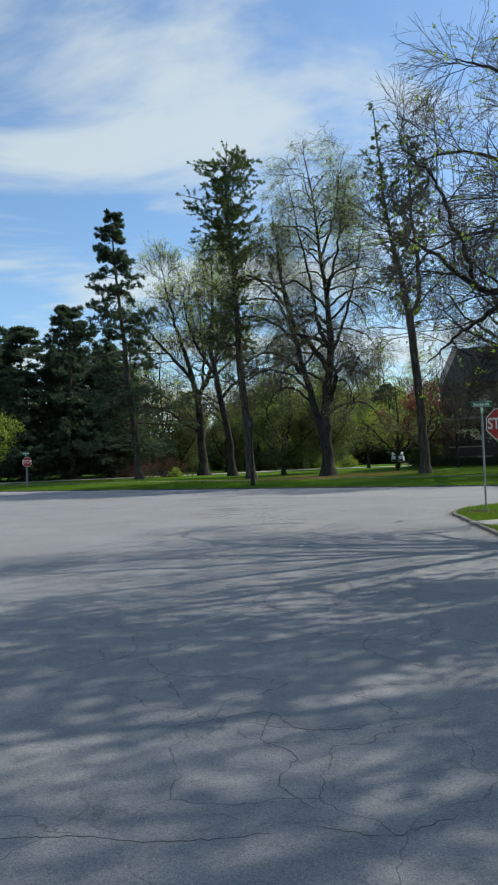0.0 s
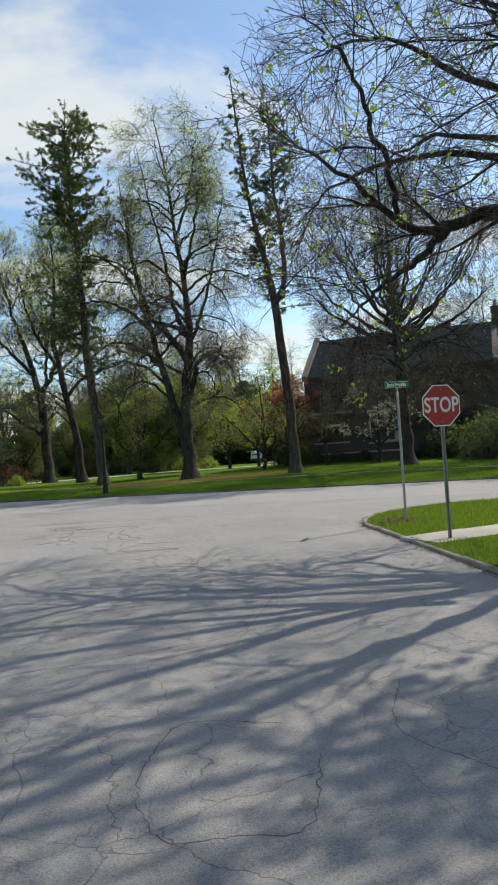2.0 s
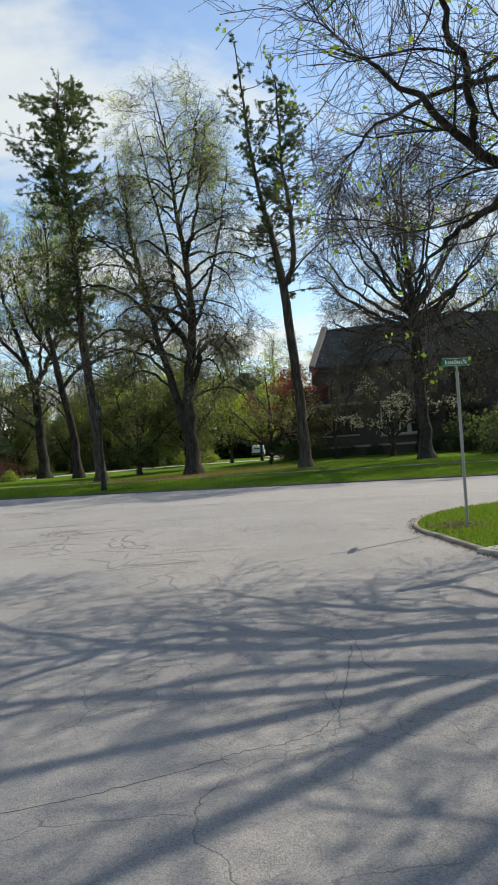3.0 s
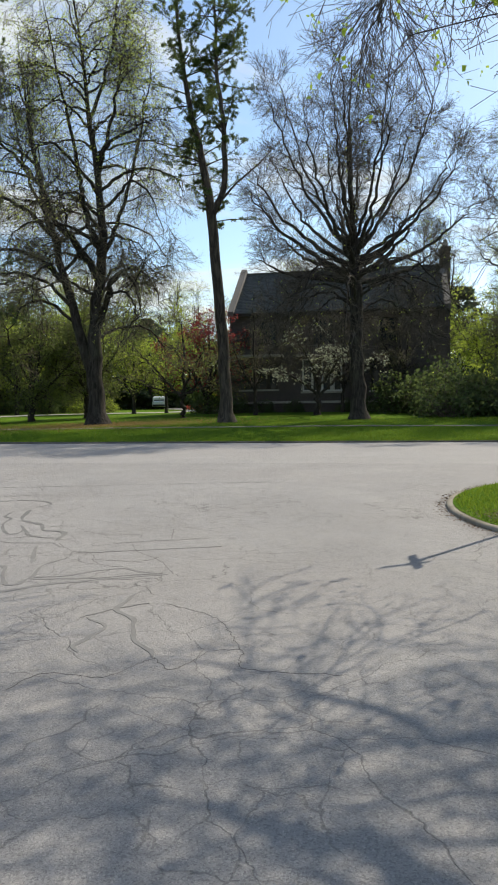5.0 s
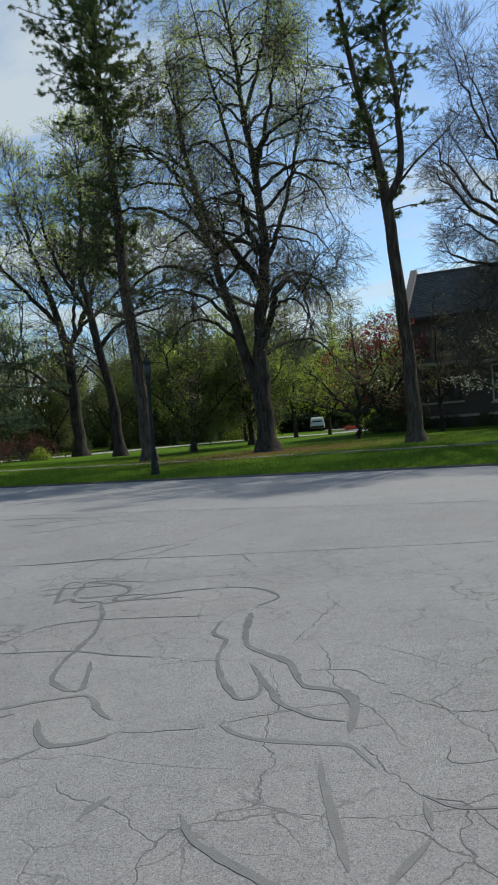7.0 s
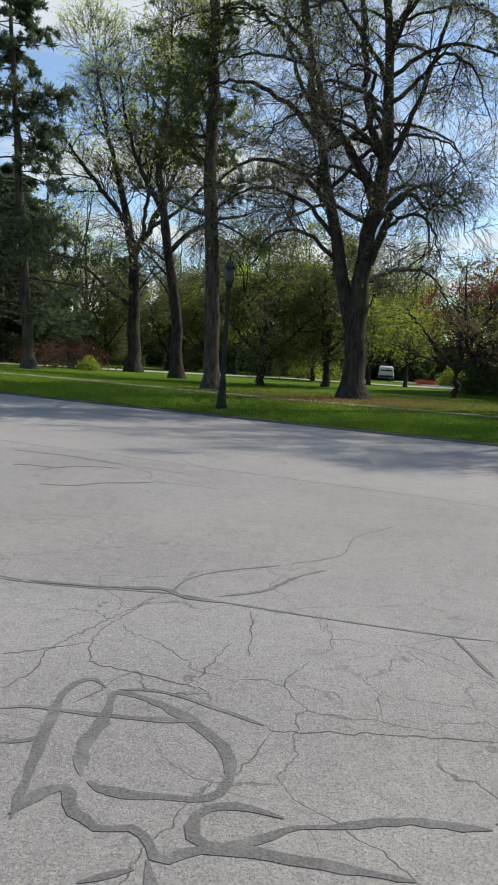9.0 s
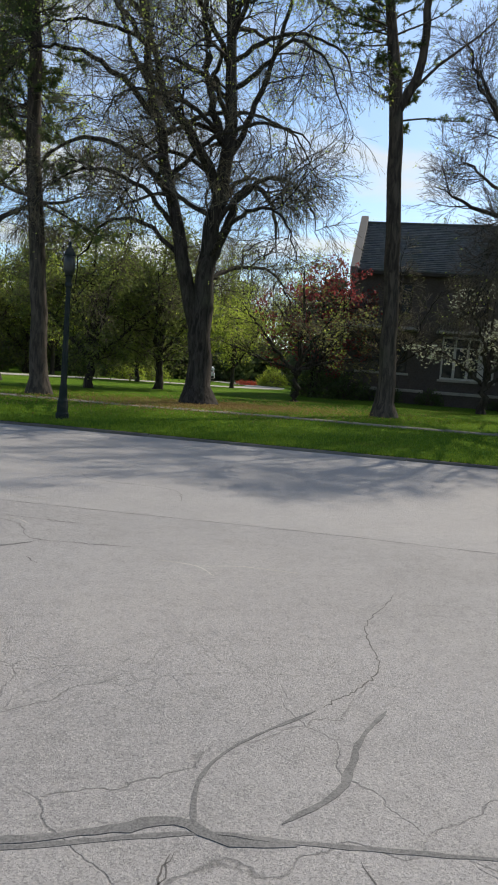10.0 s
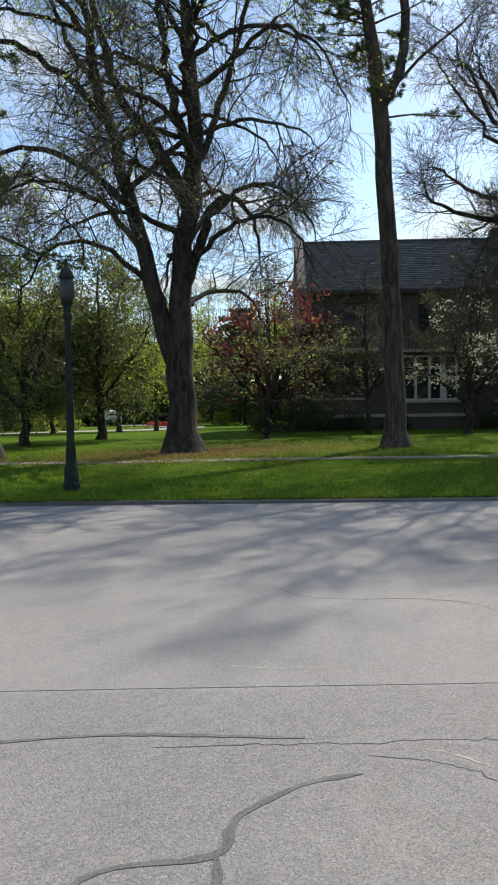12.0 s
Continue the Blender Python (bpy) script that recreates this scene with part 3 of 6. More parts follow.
def ribbon_mesh(path, inner, outer, z0, z1, slope=0.02):
    """A kerb section along a plan path: a rounded step of some width."""
    p = np.array(path, float)
    t = unit(np.gradient(p, axis=0))
    nrm = np.stack([t[:, 1], -t[:, 0]], 1)
    prof = [(inner, z0 - 0.1), (inner, z1 - 0.03), (inner + 0.025, z1 - 0.004), (outer - 0.02, z1), (outer, z1 - 0.02), (outer, z0 - 0.1)]
    V = np.concatenate([np.column_stack([p + nrm * o, np.full(len(p), z)]) for o, z in prof])
    n = len(p)
    F = []
    for k in range(len(prof) - 1):
        for i in range(n - 1):
            F.append((k * n + i, k * n + i + 1, (k + 1) * n + i + 1, (k + 1) * n + i))
    return mesh_of(V, np.array(F))


def resample(path, step):
    p = np.array(path, float)
    s = np.concatenate([[0], np.cumsum(np.linalg.norm(np.diff(p, axis=0), axis=1))])
    q = np.arange(0, s[-1], step)
    return np.column_stack([np.interp(q, s, p[:, 0]), np.interp(q, s, p[:, 1])])


def build_kerbs():
    rng = random.Random(4)
    near = tagged(new("kerb_near"), "low worn concrete kerb curving round the street corner", "kerb", kind="structure")
    p = resample(NEAR, 0.3)
    for i in range(0, len(p) - 10, 9):
        seg = p[i:i + 10].copy()
        if seg[0][1] < -12 or seg[0][0] > 60:
            continue
        t = unit(seg[-1] - seg[-2])
        seg[-1] -= t * 0.012
        part("kerb_section", ribbon_mesh(seg, 0.0, 0.11, 0.0, 0.066 + rng.uniform(-0.014, 0.010)), M["kerb"], near)
    far = tagged(new("kerb_far"), "low dark concrete kerb along the far lawn", "kerb", kind="structure")
    line = np.array([street(s, 0.0) for s in np.arange(-75, 60, 0.5)])[::-1]
    for i in range(0, len(line) - 7, 6):
        seg = line[i:i + 7].copy()
        t = unit(seg[-1] - seg[-2])
        seg[-1] -= t * 0.012
        part("kerb_section", ribbon_mesh(seg, -0.13, -0.03, 0.0, 0.066 + rng.uniform(-0.010, 0.006)), M["kerb_dark"], far)


def inner_line(offset):
    p = np.array(NEAR)
    t = unit(np.gradient(p, axis=0))
    return p + np.stack([t[:, 1], -t[:, 0]], 1) * offset


def build_corner_lawn():
    edge = inner_line(0.106)
    pts = [tuple(q) for q in edge] + [(110, -40)]
    tagged(part("corner_lawn", polygon(pts, 0.058), M["lawn"]), "bright mown grass on the street corner", "lawn", kind="structure")


build_corner_lawn()


def slab(w, l, h, bevel=0.012):
    bm = bmesh.new()
    box(bm, (-w / 2, -l / 2, -h), (w / 2, l / 2, 0), bevel)
    me = bpy.data.meshes.new("slab")
    bm.to_mesh(me)
    bm.free()
    me.materials.append(M["concrete"])
    return me


def build_walks():
    rng = random.Random(8)
    walk_a = tagged(new("pavement_corner"), "pale worn concrete pavement slabs crossing the corner grass", "pavement", kind="structure")
    me = slab(1.49, 1.15, 0.1)
    a = math.atan2(0.6, 2.4)
    for k in range(14):
        ob = part("slab", me, None, walk_a)
        ob.matrix_world = pose(6.75 + 1.5 * k * math.cos(a), 16.15 + 1.5 * k * math.sin(a) - 0.012 * k * k, 0.078 + rng.uniform(-0.006, 0.006),
                               rng.uniform(-0.5, 0.5), rng.uniform(-0.5, 0.5), math.degrees(a) - 0.8 * k)
    walk_b = tagged(new("pavement_far"), "narrow pale concrete footpath across the far lawn", "pavement", kind="structure")
    me = slab(1.49, 1.1, 0.1)
    me.materials[0] = M["kerb"]
    for k in range(-34, 34):
        x, y = street(k * 1.5, 7.4)
        ob = part("slab", me, None, walk_b)
        ob.matrix_world = pose(x, y, lawn_z(x, y) + 0.008, 0, 0, math.degrees(ST) + rng.uniform(-0.4, 0.4))
    # driveway in the park
    pts = smooth_line([(-46, 66, 0, 1), (-24, 71, 0, 1), (-8, 77, 0, 1), (3, 82.5, 0, 1), (11, 86, 0, 1), (19, 86, 0, 1), (24, 94, 0, 1),
                       (24.5, 108, 0, 1), (20, 124, 0, 1)], 90)[0]
    t = unit(np.gradient(pts[:, :2], axis=0))
    nrm = np.stack([t[:, 1], -t[:, 0]], 1)
    rows = []
    for o in np.linspace(-1.9, 1.9, 5):
        q = pts[:, :2] + nrm * o
        rows.append(np.column_stack([q, [lawn_z(*r) + 0.03 for r in q]]))
    V = np.concatenate(rows)
    n = len(pts)
    F = [(k * n + i, k * n + i + 1, (k + 1) * n + i + 1, (k + 1) * n + i) for k in range(4) for i in range(n - 1)]
    tagged(part("driveway", mesh_of(V, np.array(F)), M["concrete"]), "pale driveway curving through the park lawn", "driveway", kind="structure")


# ---------------------------------------------------------------- the near tree by the stop sign
def near_tree():
    st = []
    st.append([(0, 0, -0.1, 0.245), (0.05, 0.0, 1.6, 0.216), (0.0, 0.1, 3.3, 0.202), (-0.2, 0.1, 4.8, 0.180), (-0.3, 0.4, 8, 0.122), (-0.2, 0.2, 12.0, 0.058), (0, 0.3, 15.5, 0.014)])
    st.append([(0.0, 0.1, 4.0, 0.17), (-1.2, 1.0, 5.3, 0.15), (-2.6, 1.8, 6.0, 0.125), (-3.8, 2.1, 5.7, 0.10), (-4.7, 2.2, 6.0, 0.07), (-5.7, 2.2, 6.8, 0.045), (-7.0, 2.2, 7.4, 0.014)])
    st.append([(-3.6, 2.1, 5.7, 0.085), (-4.4, 2.2, 5.1, 0.06), (-5.2, 2.2, 4.6, 0.035), (-6.0, 2.2, 4.0, 0.012)])
    st.append([(-4.6, 2.2, 6.1, 0.06), (-5.2, 1.6, 7.2, 0.05), (-6.0, 1.2, 8.4, 0.03), (-6.8, 1.0, 9.0, 0.012)])
    st.append([(0, 0.0, 4.2, 0.130), (-0.8, -0.9, 5.8, 0.108), (-1.8, -2.0, 7.8, 0.079), (-3.0, -3.0, 9.4, 0.050), (-4.2, -3.8, 10.2, 0.014)])
    st.append([(-0.1, 0.1, 4.6, 0.122), (-0.7, 1.6, 6.2, 0.101), (-1.8, 3.4, 7.4, 0.072), (-3.0, 5.2, 8.0, 0.043), (-4.2, 6.8, 7.8, 0.014)])
    st.append([(-0.1, 0.0, 5.0, 0.122), (-1.1, 0.5, 7.0, 0.101), (-2.4, 0.9, 9.2, 0.072), (-3.9, 1.3, 10.8, 0.043), (-5.0, 1.6, 11.4, 0.014)])
    st.append([(0, 0.1, 5.2, 0.122), (1.4, 0.9, 7.0, 0.094), (2.8, 1.6, 9.2, 0.058), (4.0, 2.2, 10.6, 0.014)])
    st.append([(0, 0.0, 4.9, 0.108), (1.2, -1.6, 6.6, 0.086), (2.4, -3.4, 8.4, 0.050), (3.2, -4.6, 9.4, 0.014)])
    st.append([(0, 0.0, 6.4, 0.101), (-0.9, 2.0, 8.6, 0.079), (-1.8, 4.0, 10.4, 0.050), (-2.6, 6.0, 11.2, 0.014)])
    st.append([(-0.1, 0.0, 3.9, 0.108), (-1.2, -1.0, 4.9, 0.094), (-2.8, -2.0, 5.8, 0.065), (-4.6, -2.8, 6.4, 0.036), (-6.0, -3.4, 6.2, 0.014)])
    st.append([(-0.2, 0.2, 5.6, 0.101), (-1.4, 0.9, 7.4, 0.086), (-3.0, 2.0, 8.6, 0.065), (-4.8, 3.0, 9.2, 0.036), (-6.2, 3.6, 9.0, 0.014)])
    st.append([(-0.1, 0.2, 5.4, 0.086), (0.1, 2.2, 6.6, 0.072), (-0.2, 4.8, 7.2, 0.050), (-0.8, 7.2, 7.0, 0.014)])
    st = [[(x * 0.9 if x < 0 else x, y * 0.62 if y > 2.2 else y, z, r) for x, y, z, r in line] for line in st]
    st.append([(0.0, 0.2, 4.6, 0.10), (-1.0, 1.8, 5.6, 0.08), (-1.8, 3.4, 6.4, 0.05), (-2.4, 4.8, 6.6, 0.012)])
    st.append([(-0.2, 0.2, 5.2, 0.10), (0.6, 1.8, 6.4, 0.08), (0.8, 3.4, 7.0, 0.05), (0.6, 4.6, 7.0, 0.012)])
    st.append([(-0.1, 0.1, 5.0, 0.10), (-1.5, 1.6, 6.8, 0.08), (-3.1, 3.5, 7.7, 0.055), (-4.3, 5.2, 7.7, 0.03), (-4.9, 6.6, 7.2, 0.012)])
    wood, fine, lv = broadleaf(
        11, st,
        dict(count=11, length=(1.2, 3.0), angle=48, lift=0.03, curve=0.0, n=8, thick=0.42, tip=0.009, span=(0.22, 1.0), shrink=0.5, jitter=0.13),
        dict(count=8, length=(0.8, 2.1), angle=42, lift=-0.06, curve=-0.15, n=6, thick=0.5, tip=0.006, span=(0.15, 1.0), jitter=0.14),
        dict(count=5, length=(0.4, 1.2), angle=40, lift=-0.08, curve=-0.2, n=4, thick=0.7, tip=0.0045, span=(0.15, 1.0), jitter=0.15),
        dict(count=1, length=(0.15, 0.5), angle=42, lift=0.0, curve=0.0, n=2, thick=0.7, tip=0.0035, span=(0.3, 1.0), jitter=0.12),
        dict(share=0.12, size=0.085, spread=0.05, count=4), wob=0.055)
    plant("maple_tree", (10.3, 14.0, 0.1), wood, fine, lv, (M["bark_grey"], M["twig"], M["leaf_maple"]),
              "spreading street maple with bare arching branches and a few opening leaves", "tree")


near_tree()


# ---------------------------------------------------------------- trees of the far lawn
def at_lawn(x, y, sink=0.05):
    return (x, y, lawn_z(x, y) - sink)


def big_elm():
    rng = np.random.default_rng(19)

    def q(side, z, rad, deep=0.0):
        return (side * 0.966 + deep * 0.259, -side * 0.259 + deep * 0.966, z, rad)
    main = [q(0, -0.1, 0.50), q(-0.1, 1.4, 0.45), q(-0.12, 2.9, 0.42), q(-0.02, 4.6, 0.36), q(0.05, 6.2, 0.32), q(0.32, 7.8, 0.29), q(0.45, 9.6, 0.25), q(0.36, 12.3, 0.20),
            q(0.2, 14.5, 0.16), q(0.0, 16.2, 0.13), q(-0.2, 18.7, 0.09), q(-0.5, 21, 0.06), q(-0.9, 23.3, 0.035), q(-1.0, 25.2, 0.01)]
    left = [q(-0.1, 2.6, 0.31), q(-0.62, 4.2, 0.28), q(-1.22, 6.6, 0.24), q(-1.75, 8.8, 0.20), q(-2.2, 10.6, 0.17, 0.2), q(-2.6, 12.6, 0.14, 0.3), q(-3.0, 15, 0.10, 0.3),
            q(-3.3, 17.5, 0.06, 0.2), q(-3.6, 20.5, 0.012)]
    st = [main, left]
    st.append([q(0.33, 7.6, 0.23), q(-0.25, 8.9, 0.20, -0.2), q(-0.9, 9.8, 0.18, -0.4), q(-1.6, 10.5, 0.15, -0.6), q(-2.1, 11.5, 0.13, -0.8), q(-2.6, 13.2, 0.10, -1.0),
               q(-2.9, 15.8, 0.07, -1.2), q(-2.8, 19, 0.012, -1.2)])
    st.append([q(0.48, 9.5, 0.17), q(-0.1, 10.5, 0.15, -0.3), q(-0.35, 11.7, 0.13, -0.5), q(-0.5, 13.2, 0.11, -0.6), q(-0.9, 15.8, 0.08, -0.8), q(-1.5, 18.8, 0.05, -0.8), q(-2.2, 22.4, 0.01, -0.6)])
    st.append([q(0.0, 16.0, 0.11), q(0.85, 18.6, 0.08, 0.2), q(1.5, 21.5, 0.05, 0.3), q(2.0, 24.2, 0.01, 0.3)])
    st.append([q(0.1, 5.4, 0.20), q(0.5, 6.5, 0.17, 0.1), q(0.85, 7.6, 0.14, -0.2), q(1.3, 8.1, 0.11, -0.4), q(1.9, 7.9, 0.085, -0.5), q(2.3, 7.0, 0.055, -0.6), q(2.5, 5.6, 0.015, -0.6)])
    st.append([q(0.45, 9.0, 0.13), q(1.3, 11, 0.11, 0.3), q(2.0, 13.4, 0.085, 0.5), q(2.8, 16.4, 0.055, 0.5), q(3.3, 20, 0.01, 0.4)])
    st.append([q(0.25, 13.4, 0.11), q(1.1, 15.6, 0.09, -0.6), q(1.7, 18.2, 0.06, -1.0), q(2.3, 21.4, 0.01, -1.2)])
    st.append([q(-2.3, 11.2, 0.10), q(-3.3, 13.0, 0.08, 0.8), q(-4.0, 15.4, 0.055, 1.2), q(-4.4, 18.4, 0.01, 1.3)])
    st.append([q(-2.1, 10.2, 0.12), q(-3.6, 11.6, 0.10, -0.3), q(-5.3, 12.3, 0.07, -0.5), q(-6.8, 11.9, 0.04, -0.6), q(-7.8, 10.4, 0.012, -0.6)])
    st.append([q(-1.5, 7.8, 0.12), q(-3.2, 9.2, 0.10, 0.4), q(-5.0, 9.6, 0.07, 0.7), q(-6.4, 8.6, 0.04, 0.8), q(-7.2, 6.6, 0.012, 0.8)])
    st.append([q(-2.6, 12.8, 0.10), q(-4.2, 14.6, 0.08, 0.2), q(-5.8, 15.6, 0.055, 0.3), q(-7.0, 15.2, 0.012, 0.3)])
    # side limbs climb a little, arch over and hang down in fine sprays
    for k in range(46):
        z = 4.8 + 0.37 * k + rng.uniform(-0.2, 0.2)
        stem = left if (k % 3 == 1 and z < 17) else main
        c = np.array(stem)
        x, y, rad = (np.interp(z, c[:, 2], c[:, i]) for i in (0, 1, 3))
        a = 2.4 * k + rng.uniform(-0.5, 0.5)
        out = (6.2 if z < 14 else 6.2 - 0.36 * (z - 14)) * rng.uniform(0.68, 1.08)
        rise, drop = rng.uniform(0.7, 1.7), rng.uniform(1.2, 3.2) * (1.0 if z < 13 else 0.35)
        dx, dy = math.cos(a) * out, math.sin(a) * out
        r0 = min(rad * 0.6, 0.10 if z < 14 else 0.07)
        bow = rng.uniform(-0.5, 0.5)
        st.append([(x, y, z, r0), (x + dx * 0.3 - dy * 0.1 * bow, y + dy * 0.3 + dx * 0.1 * bow, z + rise * 0.8, r0 * 0.8),
                   (x + dx * 0.6 + dy * 0.12 * bow, y + dy * 0.6 - dx * 0.12 * bow, z + rise, r0 * 0.58),
                   (x + dx * 0.86, y + dy * 0.86, z + rise - drop * 0.35, r0 * 0.36), (x + dx, y + dy, z + rise - drop, 0.01)])
    wood, fine, lv = broadleaf(
        21, st,
        dict(count=7, length=(1.2, 3.0), angle=58, lift=0.05, curve=-0.1, n=7, thick=0.5, tip=0.011, span=(0.3, 1.0), shrink=0.35, jitter=0.2),
        dict(count=7, length=(0.8, 2.2), angle=50, lift=-0.06, curve=-0.35, n=6, thick=0.6, tip=0.009, span=(0.15, 1.0), jitter=0.18),
        dict(count=6, length=(0.5, 1.4), angle=44, lift=-0.12, curve=-0.5, n=4, thick=0.7, tip=0.005, span=(0.1, 1.0), jitter=0.16),
        dict(count=2, length=(0.25, 0.7), angle=40, lift=-0.12, curve=-0.3, n=2, thick=0.7, tip=0.004, span=(0.2, 1.0)),
        dict(share=0.50, size=0.08, spread=0.20, count=4, high=(9, 19)), wob=0.06, sides=(12, 6, 4, 3))
    plant("elm_tree", at_lawn(5.9, 51.7), wood, fine, lv, (M["bark_grey"], M["twig_warm"], M["leaf_young"]),
          "huge forked elm with drooping twigs and pale spring leaves", "tree")


def vase_tree():
    rng = np.random.default_rng(5)
    st = [[(0, 0, -0.1, 0.42), (0.02, 0, 2, 0.37), (-0.1, 0, 5, 0.35), (-0.2, 0, 8.2, 0.32), (-0.3, 0, 10.4, 0.19), (-0.4, 0.1, 13.8, 0.10), (-0.3, 0, 19.0, 0.012)]]
    # main limbs leave the fork at all slopes and radiate to a broad round dome
    for k in range(26):
        a = k * 2.4 + rng.uniform(-0.25, 0.25)
        up = k / 25
        phi = radians(-14 + 88 * up ** 1.15 + rng.uniform(-5, 5))
        wide = rng.uniform(0.92, 1.03)
        flat = 6.4 * wide * math.cos(phi) ** 0.7
        end = np.array((-0.2 + math.cos(a) * flat, math.sin(a) * flat, 11.4 + math.sin(phi) * 8.0 * wide))
        root = np.array((-0.2, 0.0, 7.3 + 2.2 * up))
        way = end - root
        out = np.array((math.cos(a), math.sin(a), 0.0)) * (1.25 - 0.55 * up)
        r0 = 0.165 - 0.07 * up
        st.append([(*root, r0), (*(root + way * 0.16 + out * 0.75), r0 * 0.82), (*(root + way * 0.42 + out * 1.15), r0 * 0.52), (*(root + way * 0.76 + out * 0.6), r0 * 0.3), (*end, 0.008)])
    # old lower boughs hang down before the house
    for k in range(15):
        a = k * 0.84 + rng.uniform(-0.25, 0.25)
        ca, sa = math.cos(a), math.sin(a)
        z0, out, low = 5.8 + 0.14 * k, rng.uniform(4.2, 6.0), rng.uniform(3.2, 5.6)
        st.append([(-0.1, 0, z0 - 0.2, 0.08), (ca * out * 0.35, sa * out * 0.35, z0 + 0.7, 0.06), (ca * out * 0.7, sa * out * 0.7, z0 + 0.2, 0.04), (ca * out, sa * out, low, 0.008)])
    wood, fine, lv = broadleaf(
        31, st,
        dict(count=10, length=(1.0, 2.5), angle=50, lift=0.05, curve=0.12, n=7, thick=0.5, tip=0.010, span=(0.38, 1.0), shrink=0.5, jitter=0.13),
        dict(count=7, length=(0.7, 1.6), angle=48, lift=0.03, curve=0.05, n=5, thick=0.55, tip=0.007, span=(0.15, 1.0), jitter=0.12),
        dict(count=5, length=(0.5, 1.2), angle=40, lift=0.03, curve=0.05, n=4, thick=0.7, tip=0.0065, span=(0.15, 1.0), jitter=0.13),
        dict(count=1, length=(0.3, 0.6), angle=35, lift=0.0, curve=0.0, n=2, thick=0.7, tip=0.005, span=(0.3, 1.0)),
        dict(share=0.06, size=0.08, spread=0.05, count=2), wob=0.07, sides=(9, 5, 3, 3))
    tree = plant("linden_tree", at_lawn(19.1, 46.7), wood, fine, lv, (M["bark_grey"], M["twig"], M["leaf_young"]),
          "round-crowned linden still bare, with dense upswept twigs", "tree", "bare lindens")
    side = copy_thing(tree, pose(*at_lawn(32.0, 44.5), 0, 0, 140) @ Matrix.Scale(0.95, 4))
    tagged(side, "bare twiggy linden at the edge of the house garden")


def forked_pine():
    st = [[(0, 0, -0.1, 0.36), (-0.1, 0, 3, 0.31), (-0.4, -0.1, 7, 0.28), (-0.75, -0.2, 11.4, 0.25), (-1.3, -0.1, 14.5, 0.17), (-2.0, 0.2, 18.5, 0.11), (-2.6, 0.3, 26.0, 0.03)],
          [(-0.7, -0.2, 10.9, 0.2), (-0.1, -0.5, 12.4, 0.16), (-0.1, -0.7, 15, 0.13), (-0.4, -0.6, 18.5, 0.09), (-0.5, -0.6, 23.5, 0.03)],
          [(-0.7, -0.2, 11.2, 0.07), (0.4, -0.75, 12.4, 0.055), (1.7, -1.4, 13.6, 0.035), (2.8, -1.9, 14.8, 0.008)]]
    wood, need = conifer(41, st[:2], 90, 1.9, 14, 0.45, dict(per=7, length=0.15, width=0.0095, count=13), taper=0.35, curve=0.3, bare=0.55, sub=6, ragged=0.7, fan=24)
    rng = np.random.default_rng(42)
    lone = smooth_line(st[2], 12, rng, 0.03)
    wood = joined([wood, tubes(lone[0][None], lone[1][None], 6)])
    plant("pine_tree", at_lawn(12.4, 49.1), wood, None, need, (M["bark_pine"], None, M["needle"]),
          "tall forked pine with a bare trunk and thin tufted crown", "tree")


def tall_pine():
    st = [[(0, 0, -0.1, 0.34), (-0.2, 0, 4, 0.3), (-0.6, 0.1, 10, 0.26), (-0.8, 0.1, 16, 0.18), (-1.1, 0, 20, 0.12), (-1.3, 0, 24.5, 0.03)]]
    wood, need = conifer(43, st, 170, 2.6, 14, 0.30, dict(per=9, length=0.19, width=0.012, count=13), taper=0.2, curve=0.35, bare=0.4, sub=7, ragged=0.7, fan=24)
    plant("pine_tree", at_lawn(0.2, 53.6), wood, None, need, (M["bark_pine"], None, M["needle"]),
          "tall dark pine with ragged upper crown behind the lamp post", "tree")


def tall_spruce():
    st = [[(0, 0, -0.1, 0.36), (-0.4, 0, 5, 0.3), (-1.0, 0, 12, 0.22), (-1.6, 0, 19, 0.12), (-2.0, 0, 25.5, 0.03)]]
    wood, need = conifer(45, st, 150, 4.8, -2, 0.17, dict(per=6, length=0.34, width=0.034, count=7), taper=0.85, curve=0.4, droop=0.3, bare=0.3, sub=8, ragged=0.45)
    plant("spruce_tree", at_lawn(-10.5, 67.5), wood, None, need, (M["bark_pine"], None, M["needle_blue"]),
          "tall dark spruce with drooping ragged boughs", "tree")


